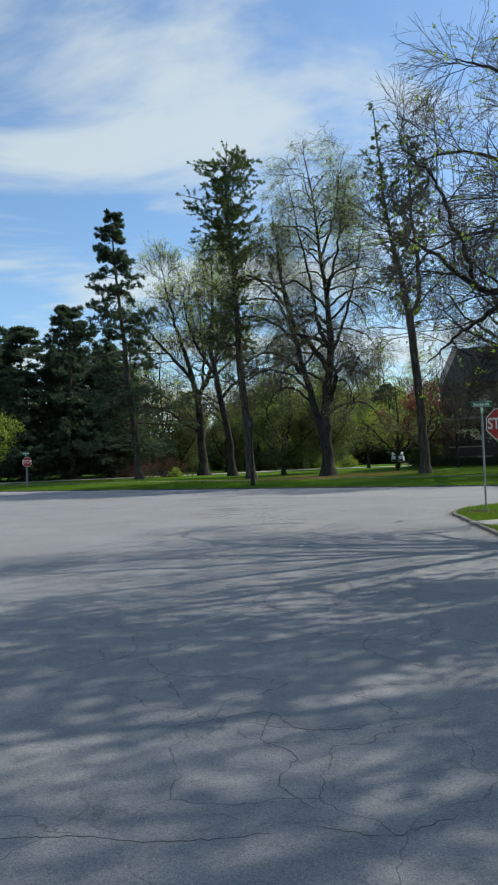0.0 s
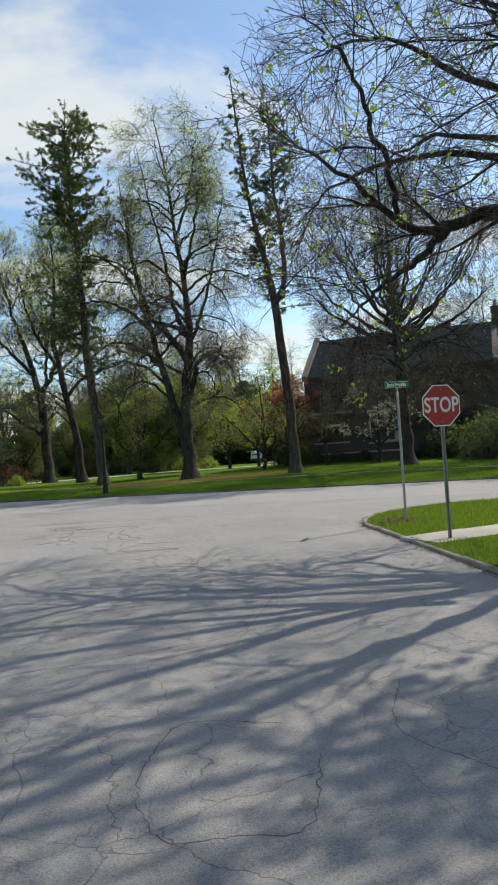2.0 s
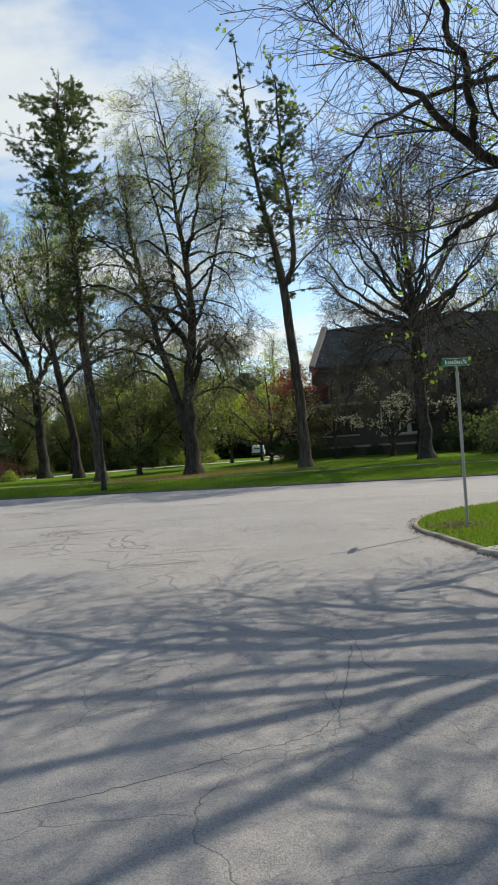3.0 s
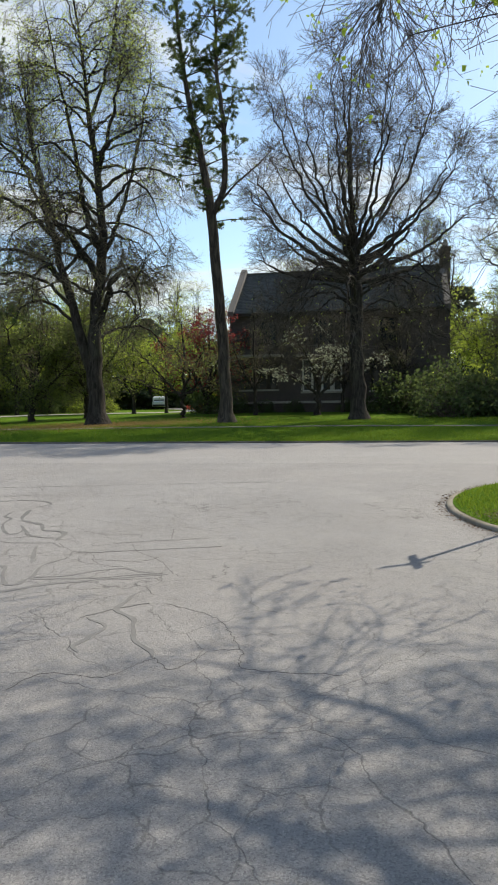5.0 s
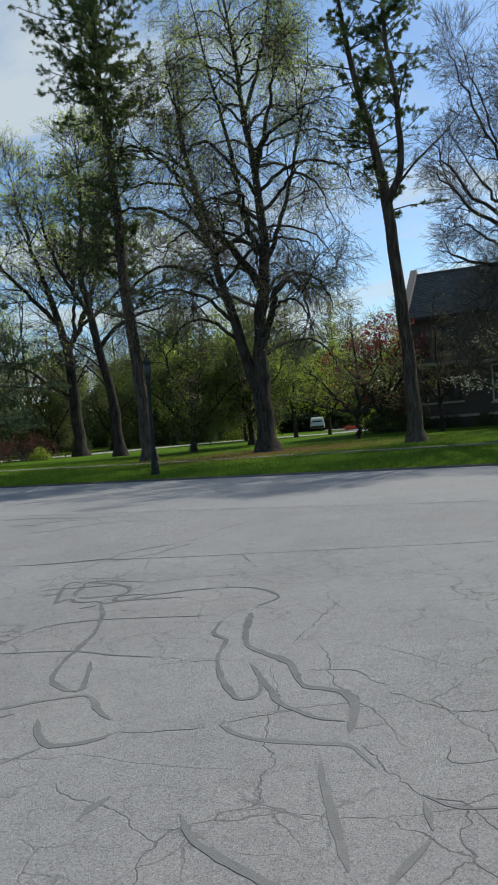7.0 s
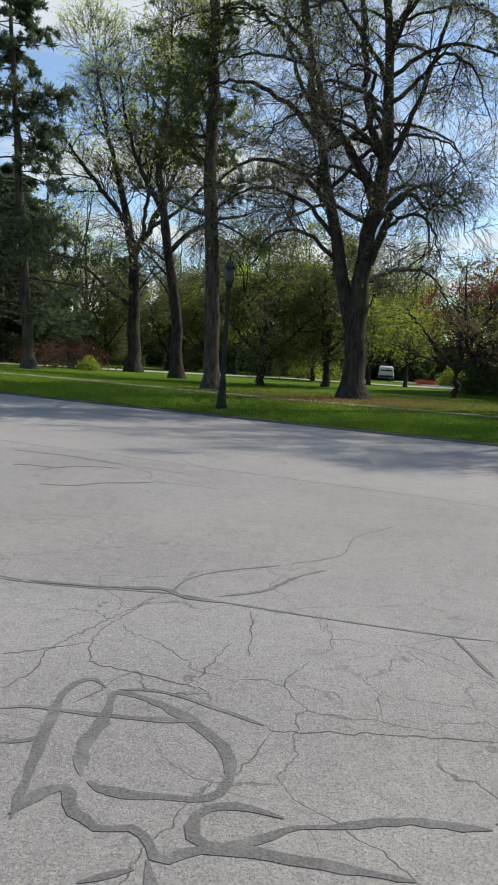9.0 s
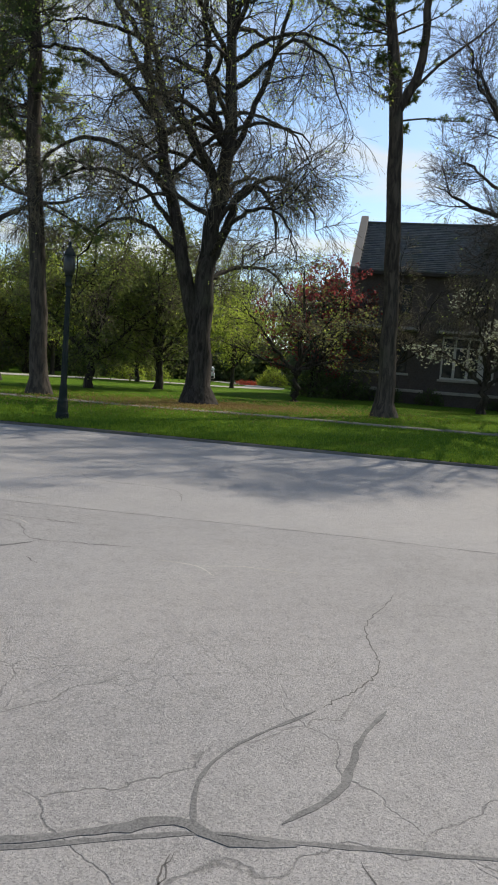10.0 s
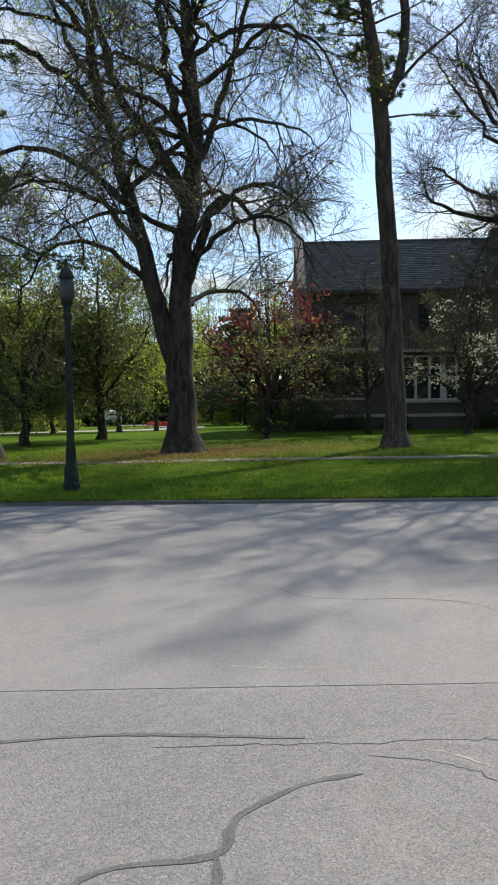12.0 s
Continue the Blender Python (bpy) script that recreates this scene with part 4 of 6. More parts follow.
def lawn_maples():
    st = []
    st.append([(0, 0, -0.1, 0.50), (-0.1, 0, 3, 0.44), (-0.3, 0, 7, 0.36), (-1.0, 0, 11, 0.26), (-2.2, 0.3, 15, 0.16), (-3.2, 0.4, 19, 0.08), (-3.8, 0.3, 22.5, 0.02)])
    st.append([(-0.4, 0, 8, 0.24), (0.8, 0.2, 10.5, 0.2), (2.2, 0.2, 14, 0.14), (3.0, 0.1, 18, 0.07), (3.4, 0, 22, 0.02)])
    st.append([(-0.7, 0, 10, 0.2), (-2.4, -0.4, 12, 0.16), (-4.6, -0.7, 14.5, 0.1), (-6.2, -0.8, 16.5, 0.02)])
    st.append([(0.2, 0.1, 9.6, 0.16), (0.3, 0.8, 13, 0.12), (0.0, 1.2, 18, 0.07), (-0.4, 1.2, 22.8, 0.02)])
    st.append([(0.6, 0.1, 10, 0.16), (2.6, -0.6, 11.4, 0.12), (4.6, -1.0, 13.4, 0.08), (6.0, -1.2, 15.5, 0.02)])
    st.append([(-0.1, 0, 4.5, 0.14), (-1.6, 0.2, 5.4, 0.11), (-3.4, 0.2, 6.9, 0.08), (-5.4, 0.1, 7.4, 0.04), (-7, 0, 8.3, 0.02)])
    tw = dict(count=5, length=(0.8, 1.9), angle=38, lift=0.05, curve=0.0, n=4, thick=0.7, tip=0.009, span=(0.2, 1.0))
    wood, fine, lv = broadleaf(
        51, st,
        dict(count=12, length=(2.0, 4.6), angle=45, lift=0.1, curve=0.05, n=7, thick=0.5, tip=0.016, span=(0.2, 1.0), shrink=0.45),
        dict(count=8, length=(1.2, 2.8), angle=40, lift=0.08, curve=0.1, n=5, thick=0.6, tip=0.012, span=(0.2, 1.0)), tw,
        dict(count=2, length=(0.3, 0.9), angle=40, n=2, thick=0.7, tip=0.008, span=(0.3, 1.0)),
        dict(share=0.5, size=0.15, spread=0.1, count=3, high=(7, 20)))
    t = plant("maple_tree", at_lawn(-4.9, 75.0), wood, fine, lv, (M["bark_grey"], M["twig_warm"], M["leaf_young"]),
              "broad maple with pale budding crown on the park lawn", "tree", "park maples")
    st = [[(0, 0, -0.1, 0.36), (-0.3, 0, 4, 0.3), (-1.2, 0, 9, 0.24), (-1.6, 0, 13, 0.18), (-1.3, 0, 17, 0.1), (-1.4, 0, 21, 0.02)],
          [(-0.9, 0, 7.2, 0.16), (0.4, 0.2, 8.6, 0.13), (2.0, 0.2, 9.4, 0.1), (3.6, 0.1, 9.8, 0.06), (5.0, 0, 10.6, 0.02)],
          [(-1.3, 0, 9.6, 0.16), (-2.6, 0, 11.6, 0.13), (-3.6, 0, 14.5, 0.08), (-4.2, 0, 17.5, 0.02)],
          [(-1.6, 0, 12.0, 0.14), (-0.4, 0.4, 14.2, 0.1), (0.6, 0.6, 17.4, 0.06), (1.0, 0.6, 20, 0.02)]]
    wood, fine, lv = broadleaf(
        53, st,
        dict(count=12, length=(1.8, 4.2), angle=47, lift=0.08, curve=0.0, n=7, thick=0.5, tip=0.014, span=(0.2, 1.0), shrink=0.45),
        dict(count=8, length=(1.0, 2.4), angle=40, lift=0.05, curve=0.0, n=5, thick=0.6, tip=0.010, span=(0.2, 1.0)), tw,
        dict(count=2, length=(0.3, 0.9), angle=40, n=2, thick=0.7, tip=0.008, span=(0.3, 1.0)),
        dict(share=0.5, size=0.14, spread=0.1, count=3, high=(6, 18)))
    plant("maple_tree", at_lawn(-1.6, 66.0), wood, fine, lv, (M["bark_grey"], M["twig"], M["leaf_young"]),
          "slender leaning maple with sparse new leaves", "tree", "park maples")
    return t


big_elm()
vase_tree()
forked_pine()
tall_pine()
tall_spruce()
PARK_MAPLE = lawn_maples()


def small_trees():
    # dense low tree behind the lamp post
    wood, fine, lv = broadleaf(
        61, [[(0, 0, -0.1, 0.22), (0, 0, 1.4, 0.2), (0.1, 0, 3, 0.17), (0, 0, 6, 0.1), (0, 0, 9.6, 0.02)],
             [(0, 0, 1.6, 0.12), (1.2, 0.2, 2.6, 0.1), (2.8, 0.3, 4.2, 0.06), (4.2, 0.3, 5.6, 0.02)],
             [(0, 0, 1.8, 0.12), (-1.3, 0.2, 3.0, 0.1), (-2.8, 0.1, 4.8, 0.06), (-3.8, 0.1, 6.4, 0.02)],
             [(0, 0, 2.2, 0.1), (0.4, -1.2, 3.6, 0.08), (0.6, -2.4, 5.4, 0.05), (0.8, -3.2, 7, 0.02)],
             [(0, 0, 3, 0.1), (0.9, 0.8, 5.2, 0.07), (1.6, 1.4, 8.0, 0.02)], [(0, 0, 3, 0.1), (-1.2, -0.6, 5.4, 0.07), (-2, -1.2, 8.2, 0.02)]],
        dict(count=14, length=(1.2, 2.8), angle=50, lift=0.0, curve=-0.1, n=5, thick=0.6, tip=0.012, span=(0.25, 1.0)),
        dict(count=8, length=(0.7, 1.7), angle=45, lift=-0.1, curve=-0.2, n=4, thick=0.6, tip=0.009, span=(0.2, 1.0)),
        dict(count=5, length=(0.5, 1.0), angle=40, lift=-0.1, curve=-0.2, n=3, thick=0.7, tip=0.008, span=(0.2, 1.0)), None,
        dict(share=0.9, size=0.15, spread=0.24, count=6))
    a = plant("hawthorn_tree", at_lawn(3.0, 62.0), wood, fine, lv, (M["bark_grey"], M["twig"], M["leaf_mid"]),
              "low dense dark-leaved tree on the park lawn", "tree", "low park trees")
    a.matrix_world = pose(*at_lawn(3.0, 62.0)) @ Matrix.Scale(0.86, 4)
    for x, y, sc, turn in ((6.8, 63.5, 0.9, 75), (9.0, 82, 0.7, 120), (-14, 84, 0.8, 200), (-3, 88, 0.9, 60), (1, 90, 1.0, 10), (6.5, 92, 1.0, 300), (-9, 92, 0.9, 140), (-18, 98, 1.0, 80)):
        b = copy_thing(a, pose(*at_lawn(x, y), 0, 0, turn) @ Matrix.Scale(sc / 0.86, 4))
    # young pale tree before the red maple
    wood, fine, lv = broadleaf(
        63, [[(0, 0, -0.1, 0.11), (0, 0, 1.2, 0.1), (0.1, 0, 3, 0.07), (0, 0, 6.0, 0.015)],
             [(0, 0, 1.2, 0.07), (0.9, 0.2, 2.4, 0.05), (2.0, 0.3, 3.8, 0.015)], [(0, 0, 1.3, 0.07), (-0.9, 0.2, 2.6, 0.05), (-2.0, 0, 4.2, 0.015)],
             [(0, 0, 1.6, 0.06), (0.3, -0.9, 3, 0.04), (0.6, -1.8, 4.4, 0.015)], [(0, 0, 1.4, 0.06), (1.2, -0.3, 2.0, 0.04), (2.6, -0.4, 2.4, 0.015)],
             [(0, 0, 1.4, 0.06), (-1.2, 0.3, 1.9, 0.04), (-2.5, 0.4, 2.5, 0.015)]],
        dict(count=10, length=(0.7, 1.7), angle=48, lift=0.0, curve=0.0, n=5, thick=0.6, tip=0.008, span=(0.3, 1.0)),
        dict(count=7, length=(0.4, 1.0), angle=45, lift=0.0, curve=0.0, n=4, thick=0.6, tip=0.006, span=(0.2, 1.0)),
        dict(count=4, length=(0.25, 0.6), angle=40, n=3, thick=0.7, tip=0.005, span=(0.2, 1.0)), None,
        dict(share=0.8, size=0.085, spread=0.14, count=4))
    yt = plant("young_tree", at_lawn(12.0, 57.0), wood, fine, lv, (M["bark_grey"], M["twig"], M["leaf_olive"]),
          "small spreading tree with dull olive and yellowish young leaves", "tree")
    yt.matrix_world = pose(*at_lawn(12.0, 57.0)) @ Matrix.Diagonal((1.45, 1.45, 1.05, 1))
    # red maple at the corner of the house
    wood, fine, lv = broadleaf(
        65, [[(0, 0, -0.1, 0.2), (0, 0, 1.2, 0.18), (0.2, 0, 3, 0.12), (0.2, 0, 6.8, 0.02)],
             [(0, 0, 1.2, 0.14), (1.2, 0.2, 3.0, 0.1), (2.6, 0.2, 5.2, 0.02)], [(0, 0, 1.2, 0.14), (-1.2, -0.2, 3.0, 0.1), (-2.8, -0.2, 5.0, 0.02)],
             [(0, 0, 1.6, 0.12), (0.4, -1.4, 3.6, 0.08), (0.6, -2.4, 5.6, 0.02)], [(0, 0, 1.6, 0.12), (0.2, 1.4, 3.6, 0.08), (-0.4, 2.4, 5.8, 0.02)]],
        dict(count=10, length=(1.0, 2.2), angle=48, lift=0.0, curve=0.0, n=5, thick=0.6, tip=0.01, span=(0.3, 1.0)),
        dict(count=8, length=(0.5, 1.3), angle=45, lift=-0.05, curve=-0.1, n=4, thick=0.6, tip=0.008, span=(0.2, 1.0)),
        dict(count=4, length=(0.3, 0.8), angle=40, n=3, thick=0.7, tip=0.006, span=(0.2, 1.0)), None,
        dict(share=0.95, size=0.15, spread=0.12, count=5))
    plant("red_maple", at_lawn(15.0, 61.6), wood, fine, lv, (M["bark_grey"], M["twig"], M["leaf_red"]),
          "dark red-leaved maple beside the house", "tree")
    # flowering dogwood
    wood, fine, lv = broadleaf(
        67, [[(0, 0, -0.1, 0.13), (0, 0, 1.3, 0.11), (0.1, 0, 3, 0.07), (0.1, 0, 5.4, 0.015)],
             [(0, 0, 1.3, 0.09), (1.1, -0.4, 2.6, 0.06), (2.7, -0.9, 3.4, 0.015)], [(0, 0, 1.4, 0.09), (-1.1, 0.5, 2.6, 0.06), (-2.4, 1.0, 3.5, 0.015)],
             [(0, 0, 1.8, 0.08), (0.4, -1.0, 3.2, 0.05), (0.5, -2.0, 4.0, 0.015)], [(0, 0, 1.9, 0.08), (0.8, 0.6, 3.4, 0.05), (1.8, 0.8, 4.6, 0.015)],
             [(0, 0, 1.9, 0.08), (-0.6, -0.5, 3.4, 0.05), (-1.4, -0.8, 4.8, 0.015)]],
        dict(count=9, length=(0.7, 1.7), angle=55, lift=0.0, curve=0.05, n=5, thick=0.6, tip=0.008, span=(0.35, 1.0), flat=0.6),
        dict(count=7, length=(0.4, 1.0), angle=50, n=4, thick=0.6, tip=0.006, span=(0.2, 1.0), flat=0.6),
        dict(count=3, length=(0.2, 0.5), angle=40, n=3, thick=0.7, tip=0.005, span=(0.2, 1.0), lift=0.1), None,
        dict(share=0.75, size=0.10, spread=0.06, count=4))
    dog = plant("dogwood_tree", at_lawn(19.6, 53.0), wood, fine, lv, (M["bark_grey"], M["twig"], M["petal"]),
          "small dogwood covered in white blossom before the house", "tree")
    dog.matrix_world = pose(*at_lawn(19.6, 53.0)) @ Matrix.Diagonal((1.3, 1.3, 0.95, 1))
    # bare twiggy trees along the house front
    wood, fine, lv = broadleaf(
        69, [[(0, 0, -0.1, 0.12), (0, 0, 1.5, 0.1), (0.1, 0, 4, 0.07), (0.1, 0, 7.6, 0.012)],
             [(0, 0, 1.6, 0.07), (0.9, 0.2, 3.2, 0.05), (2.0, 0.3, 5.6, 0.012)], [(0, 0, 1.8, 0.07), (-0.9, 0.2, 3.4, 0.05), (-2.1, 0, 5.8, 0.012)],
             [(0, 0, 2.2, 0.06), (0.3, -0.9, 4, 0.04), (0.6, -1.6, 6.2, 0.012)], [(0, 0, 2.0, 0.06), (1.3, -0.3, 2.9, 0.04), (2.7, -0.4, 3.8, 0.012)],
             [(0, 0, 2.0, 0.06), (-1.3, 0.3, 2.8, 0.04), (-2.7, 0.4, 3.9, 0.012)]],
        dict(count=11, length=(0.8, 2.0), angle=46, lift=0.05, curve=0.0, n=5, thick=0.6, tip=0.008, span=(0.25, 1.0)),
        dict(count=7, length=(0.5, 1.2), angle=44, lift=0.0, curve=0.0, n=4, thick=0.6, tip=0.007, span=(0.2, 1.0)),
        dict(count=5, length=(0.3, 0.8), angle=40, n=3, thick=0.7, tip=0.006, span=(0.2, 1.0)), None,
        dict(share=0.22, size=0.07, spread=0.06, count=2), sides=(7, 4, 3, 3))
    bare = plant("serviceberry_tree", at_lawn(22.6, 55.5), wood, fine, lv, (M["bark_grey"], M["twig_warm"], M["leaf_mid"]),
                 "slim twiggy tree with few leaves before the dark house", "tree", "trees along the house")
    for x, y, sc, turn in ((16.6, 56.0, 0.95, 130), (26.4, 54.6, 1.0, 250)):
        copy_thing(bare, pose(*at_lawn(x, y), 0, 0, turn) @ Matrix.Scale(sc, 4))


small_trees()


def backdrop_trees():
    rng = random.Random(17)
    # leafy yellow-green tree
    wood, fine, lv = broadleaf(
        71, [[(0, 0, -0.1, 0.3), (0, 0, 3, 0.26), (0.2, 0, 7, 0.16), (0, 0, 14, 0.02)],
             [(0, 0, 2.4, 0.18), (1.8, 0.4, 5, 0.12), (4.2, 0.6, 8.6, 0.02)], [(0, 0, 2.8, 0.18), (-1.8, -0.4, 5.6, 0.12), (-4.0, -0.4, 9.5, 0.02)],
             [(0, 0, 3, 0.16), (0.5, -2, 6.2, 0.1), (0.8, -4.0, 9.4, 0.02)], [(0, 0, 3.4, 0.16), (0.4, 1.8, 7, 0.1), (-0.6, 3.4, 11, 0.02)]],
        dict(count=10, length=(1.8, 3.8), angle=48, n=4, thick=0.6, tip=0.02, span=(0.25, 1.0)),
        dict(count=6, length=(0.9, 2.2), angle=45, n=3, thick=0.6, tip=0.014, span=(0.2, 1.0)),
        dict(count=4, length=(0.5, 1.2), angle=40, n=2, thick=0.7, tip=0.01, span=(0.2, 1.0)), None,
        dict(share=0.9, size=0.30, spread=0.28, count=4), sides=(8, 5, 3, 3))
    a = plant("leafy_tree", at_lawn(10, 98), wood, fine, lv, (M["bark_grey"], M["twig"], M["leaf_bright"]),
              "distant park tree in fresh yellow-green leaf", "tree", "distant leafy trees")
    for x, y, sc in ((2, 104, 0.9), (11, 106, 0.85), (-8, 112, 0.75), (26, 118, 1.0), (35, 110, 0.9), (44, 92, 0.95), (52, 84, 0.9), (-22, 118, 0.8), (20, 130, 1.1), (5, 108, 1.0), (12, 110, 0.95), (-2, 101, 0.7), (37, 58, 0.6), (41, 52, 0.65), (30, 126, 0.8), (36, 134, 0.95), (25, 134, 0.8), (42, 116, 0.8), (46, 70, 0.8), (30, 84, 0.8), (13.2, 80, 0.6), (16.8, 82, 0.55), (3.0, 88, 0.62)):
        copy_thing(a, pose(*at_lawn(x, y), 0, 0, rng.uniform(0, 360)) @ Matrix.Scale(sc, 4))
    # out-of-view street trees, placed to shade the road beside the stop sign
    for x, y, k, w in ((12.4, 10.9, 200, 0.64), (13.4, 1.6, 310, 0.60)):
        c = copy_thing(a, pose(x, y, 0.1, 0, 0, k) @ Matrix.Diagonal((w, w, 1.5, 1)))
        tagged(c, "tall unseen leafy street tree placed to shade the road", "tree", "leafy street trees")
    b = plant("roadside_tree", at_lawn(-22.4, 60), wood, fine, lv, (M["bark_grey"], M["twig"], M["leaf_bright"]),
              "bright green leafy tree beside the far street", "tree")
    b.matrix_world = pose(*at_lawn(-22.4, 60), 0, 0, 70) @ Matrix.Scale(0.56, 4)
    # bare grey woodland tree
    wood, fine, lv = broadleaf(
        75, [[(0, 0, -0.1, 0.36), (0, 0, 4, 0.3), (-0.3, 0, 10, 0.2), (-0.6, 0, 16, 0.1), (-0.5, 0, 21, 0.03)],
             [(-0.1, 0, 5, 0.2), (1.6, 0.3, 8.5, 0.15), (3.2, 0.5, 13, 0.09), (3.9, 0.6, 18, 0.03)],
             [(-0.2, 0, 6, 0.18), (-2.2, -0.4, 9.5, 0.13), (-4.0, -0.7, 14, 0.08), (-5.0, -0.8, 17.5, 0.03)],
             [(-0.2, 0, 7, 0.16), (0, 1.8, 11, 0.12), (0.3, 3.2, 16, 0.03)], [(-0.2, 0, 6.5, 0.16), (-0.3, -2.0, 10.5, 0.12), (-0.2, -3.6, 15, 0.03)]],
        dict(count=6, length=(2.4, 5.0), angle=46, lift=0.1, n=4, thick=0.5, tip=0.024, span=(0.2, 1.0)),
        dict(count=6, length=(1.2, 2.8), angle=42, lift=0.06, n=4, thick=0.6, tip=0.018, span=(0.2, 1.0)),
        dict(count=5, length=(0.9, 2.0), angle=40, n=2, thick=0.7, tip=0.013, span=(0.15, 1.0)), None,
        dict(share=0.7, size=0.22, spread=0.2, count=2), sides=(7, 4, 3, 3))
    bare = plant("woodland_tree", at_lawn(-16, 101), wood, fine, lv, (M["bark_grey"], M["twig"], M["leaf_young"]),
                 "distant bare woodland tree with budding twigs", "tree", "distant bare trees")
    # out-of-view copy added for thinner, dappled shade on the near road
    kin = copy_thing(bare, pose(12.2, 6.8, 0.05, 0, 0, 40) @ Matrix.Diagonal((0.85, 0.85, 0.95, 1)))
    tagged(kin, "unseen half-bare street tree added for dappled road shade", "tree", "budding street trees")
    more = [(28, 122, 0.8), (33, 129, 0.9), (38, 121, 0.8), (24, 142, 1.0), (43, 127, 0.9)]
    more += [(x + rng.uniform(-3, 3), 132 + rng.uniform(-12, 16), rng.uniform(0.75, 1.0)) for x in range(-70, 100, 12)]
    for x, y, sc in more + list(((-12, 100, 0.8), (-20, 106, 0.85), (-3, 122, 0.9), (-28, 112, 0.9), (6, 126, 0.95), (14, 120, 0.9), (30, 128, 0.9), (-38, 110, 0.9), (40, 104, 0.85),
                     (48, 100, 0.9), (36, 66, 0.75), (44, 60, 0.8), (58, 70, 0.9))):
        c = copy_thing(bare, pose(*at_lawn(x, y), 0, 0, rng.uniform(0, 360)) @ Matrix.Scale(sc, 4))
    # dense spruces
    wood, need = conifer(73, [[(0, 0, -0.1, 0.28), (0, 0, 6, 0.2), (0.1, 0, 13, 0.1), (0, 0, 19, 0.02)]], 140, 5.4, -4, 0.04,
                         dict(per=5, length=0.5, width=0.06, count=6), taper=0.92, curve=0.35, droop=0.25, bare=0.2, sub=6, shape=0.6, ragged=0.45)
    s = plant("spruce_tree", at_lawn(-19.5, 78), wood, None, need, (M["bark_pine"], None, M["needle_blue"]),
              "dense dark spruce in a row at the park edge", "tree", "spruce row")
    for x, y, sc in ((-26, 82, 1.05), (-23, 88, 0.95), (-31, 86, 0.9), (-15.5, 80, 0.8), (-36, 92, 1.0), (-18, 92, 0.9), (-42, 88, 0.95), (22, 114, 0.75), (58, 92, 0.9), (-50, 96, 1.0), (-21, 83, 0.9), (-28.5, 79, 0.85), (-24, 76, 0.7), (-17, 86, 0.95), (-9, 106, 0.7), (4, 112, 0.6), (12, 116, 0.65), (-2, 110, 0.55), (32, 96, 0.7), (40, 84, 0.75)):
        copy_thing(s, pose(*at_lawn(x, y), 0, 0, rng.uniform(0, 360)) @ Matrix.Diagonal((sc * 1.3, sc * 1.3, sc * 0.88, 1)))


backdrop_trees()


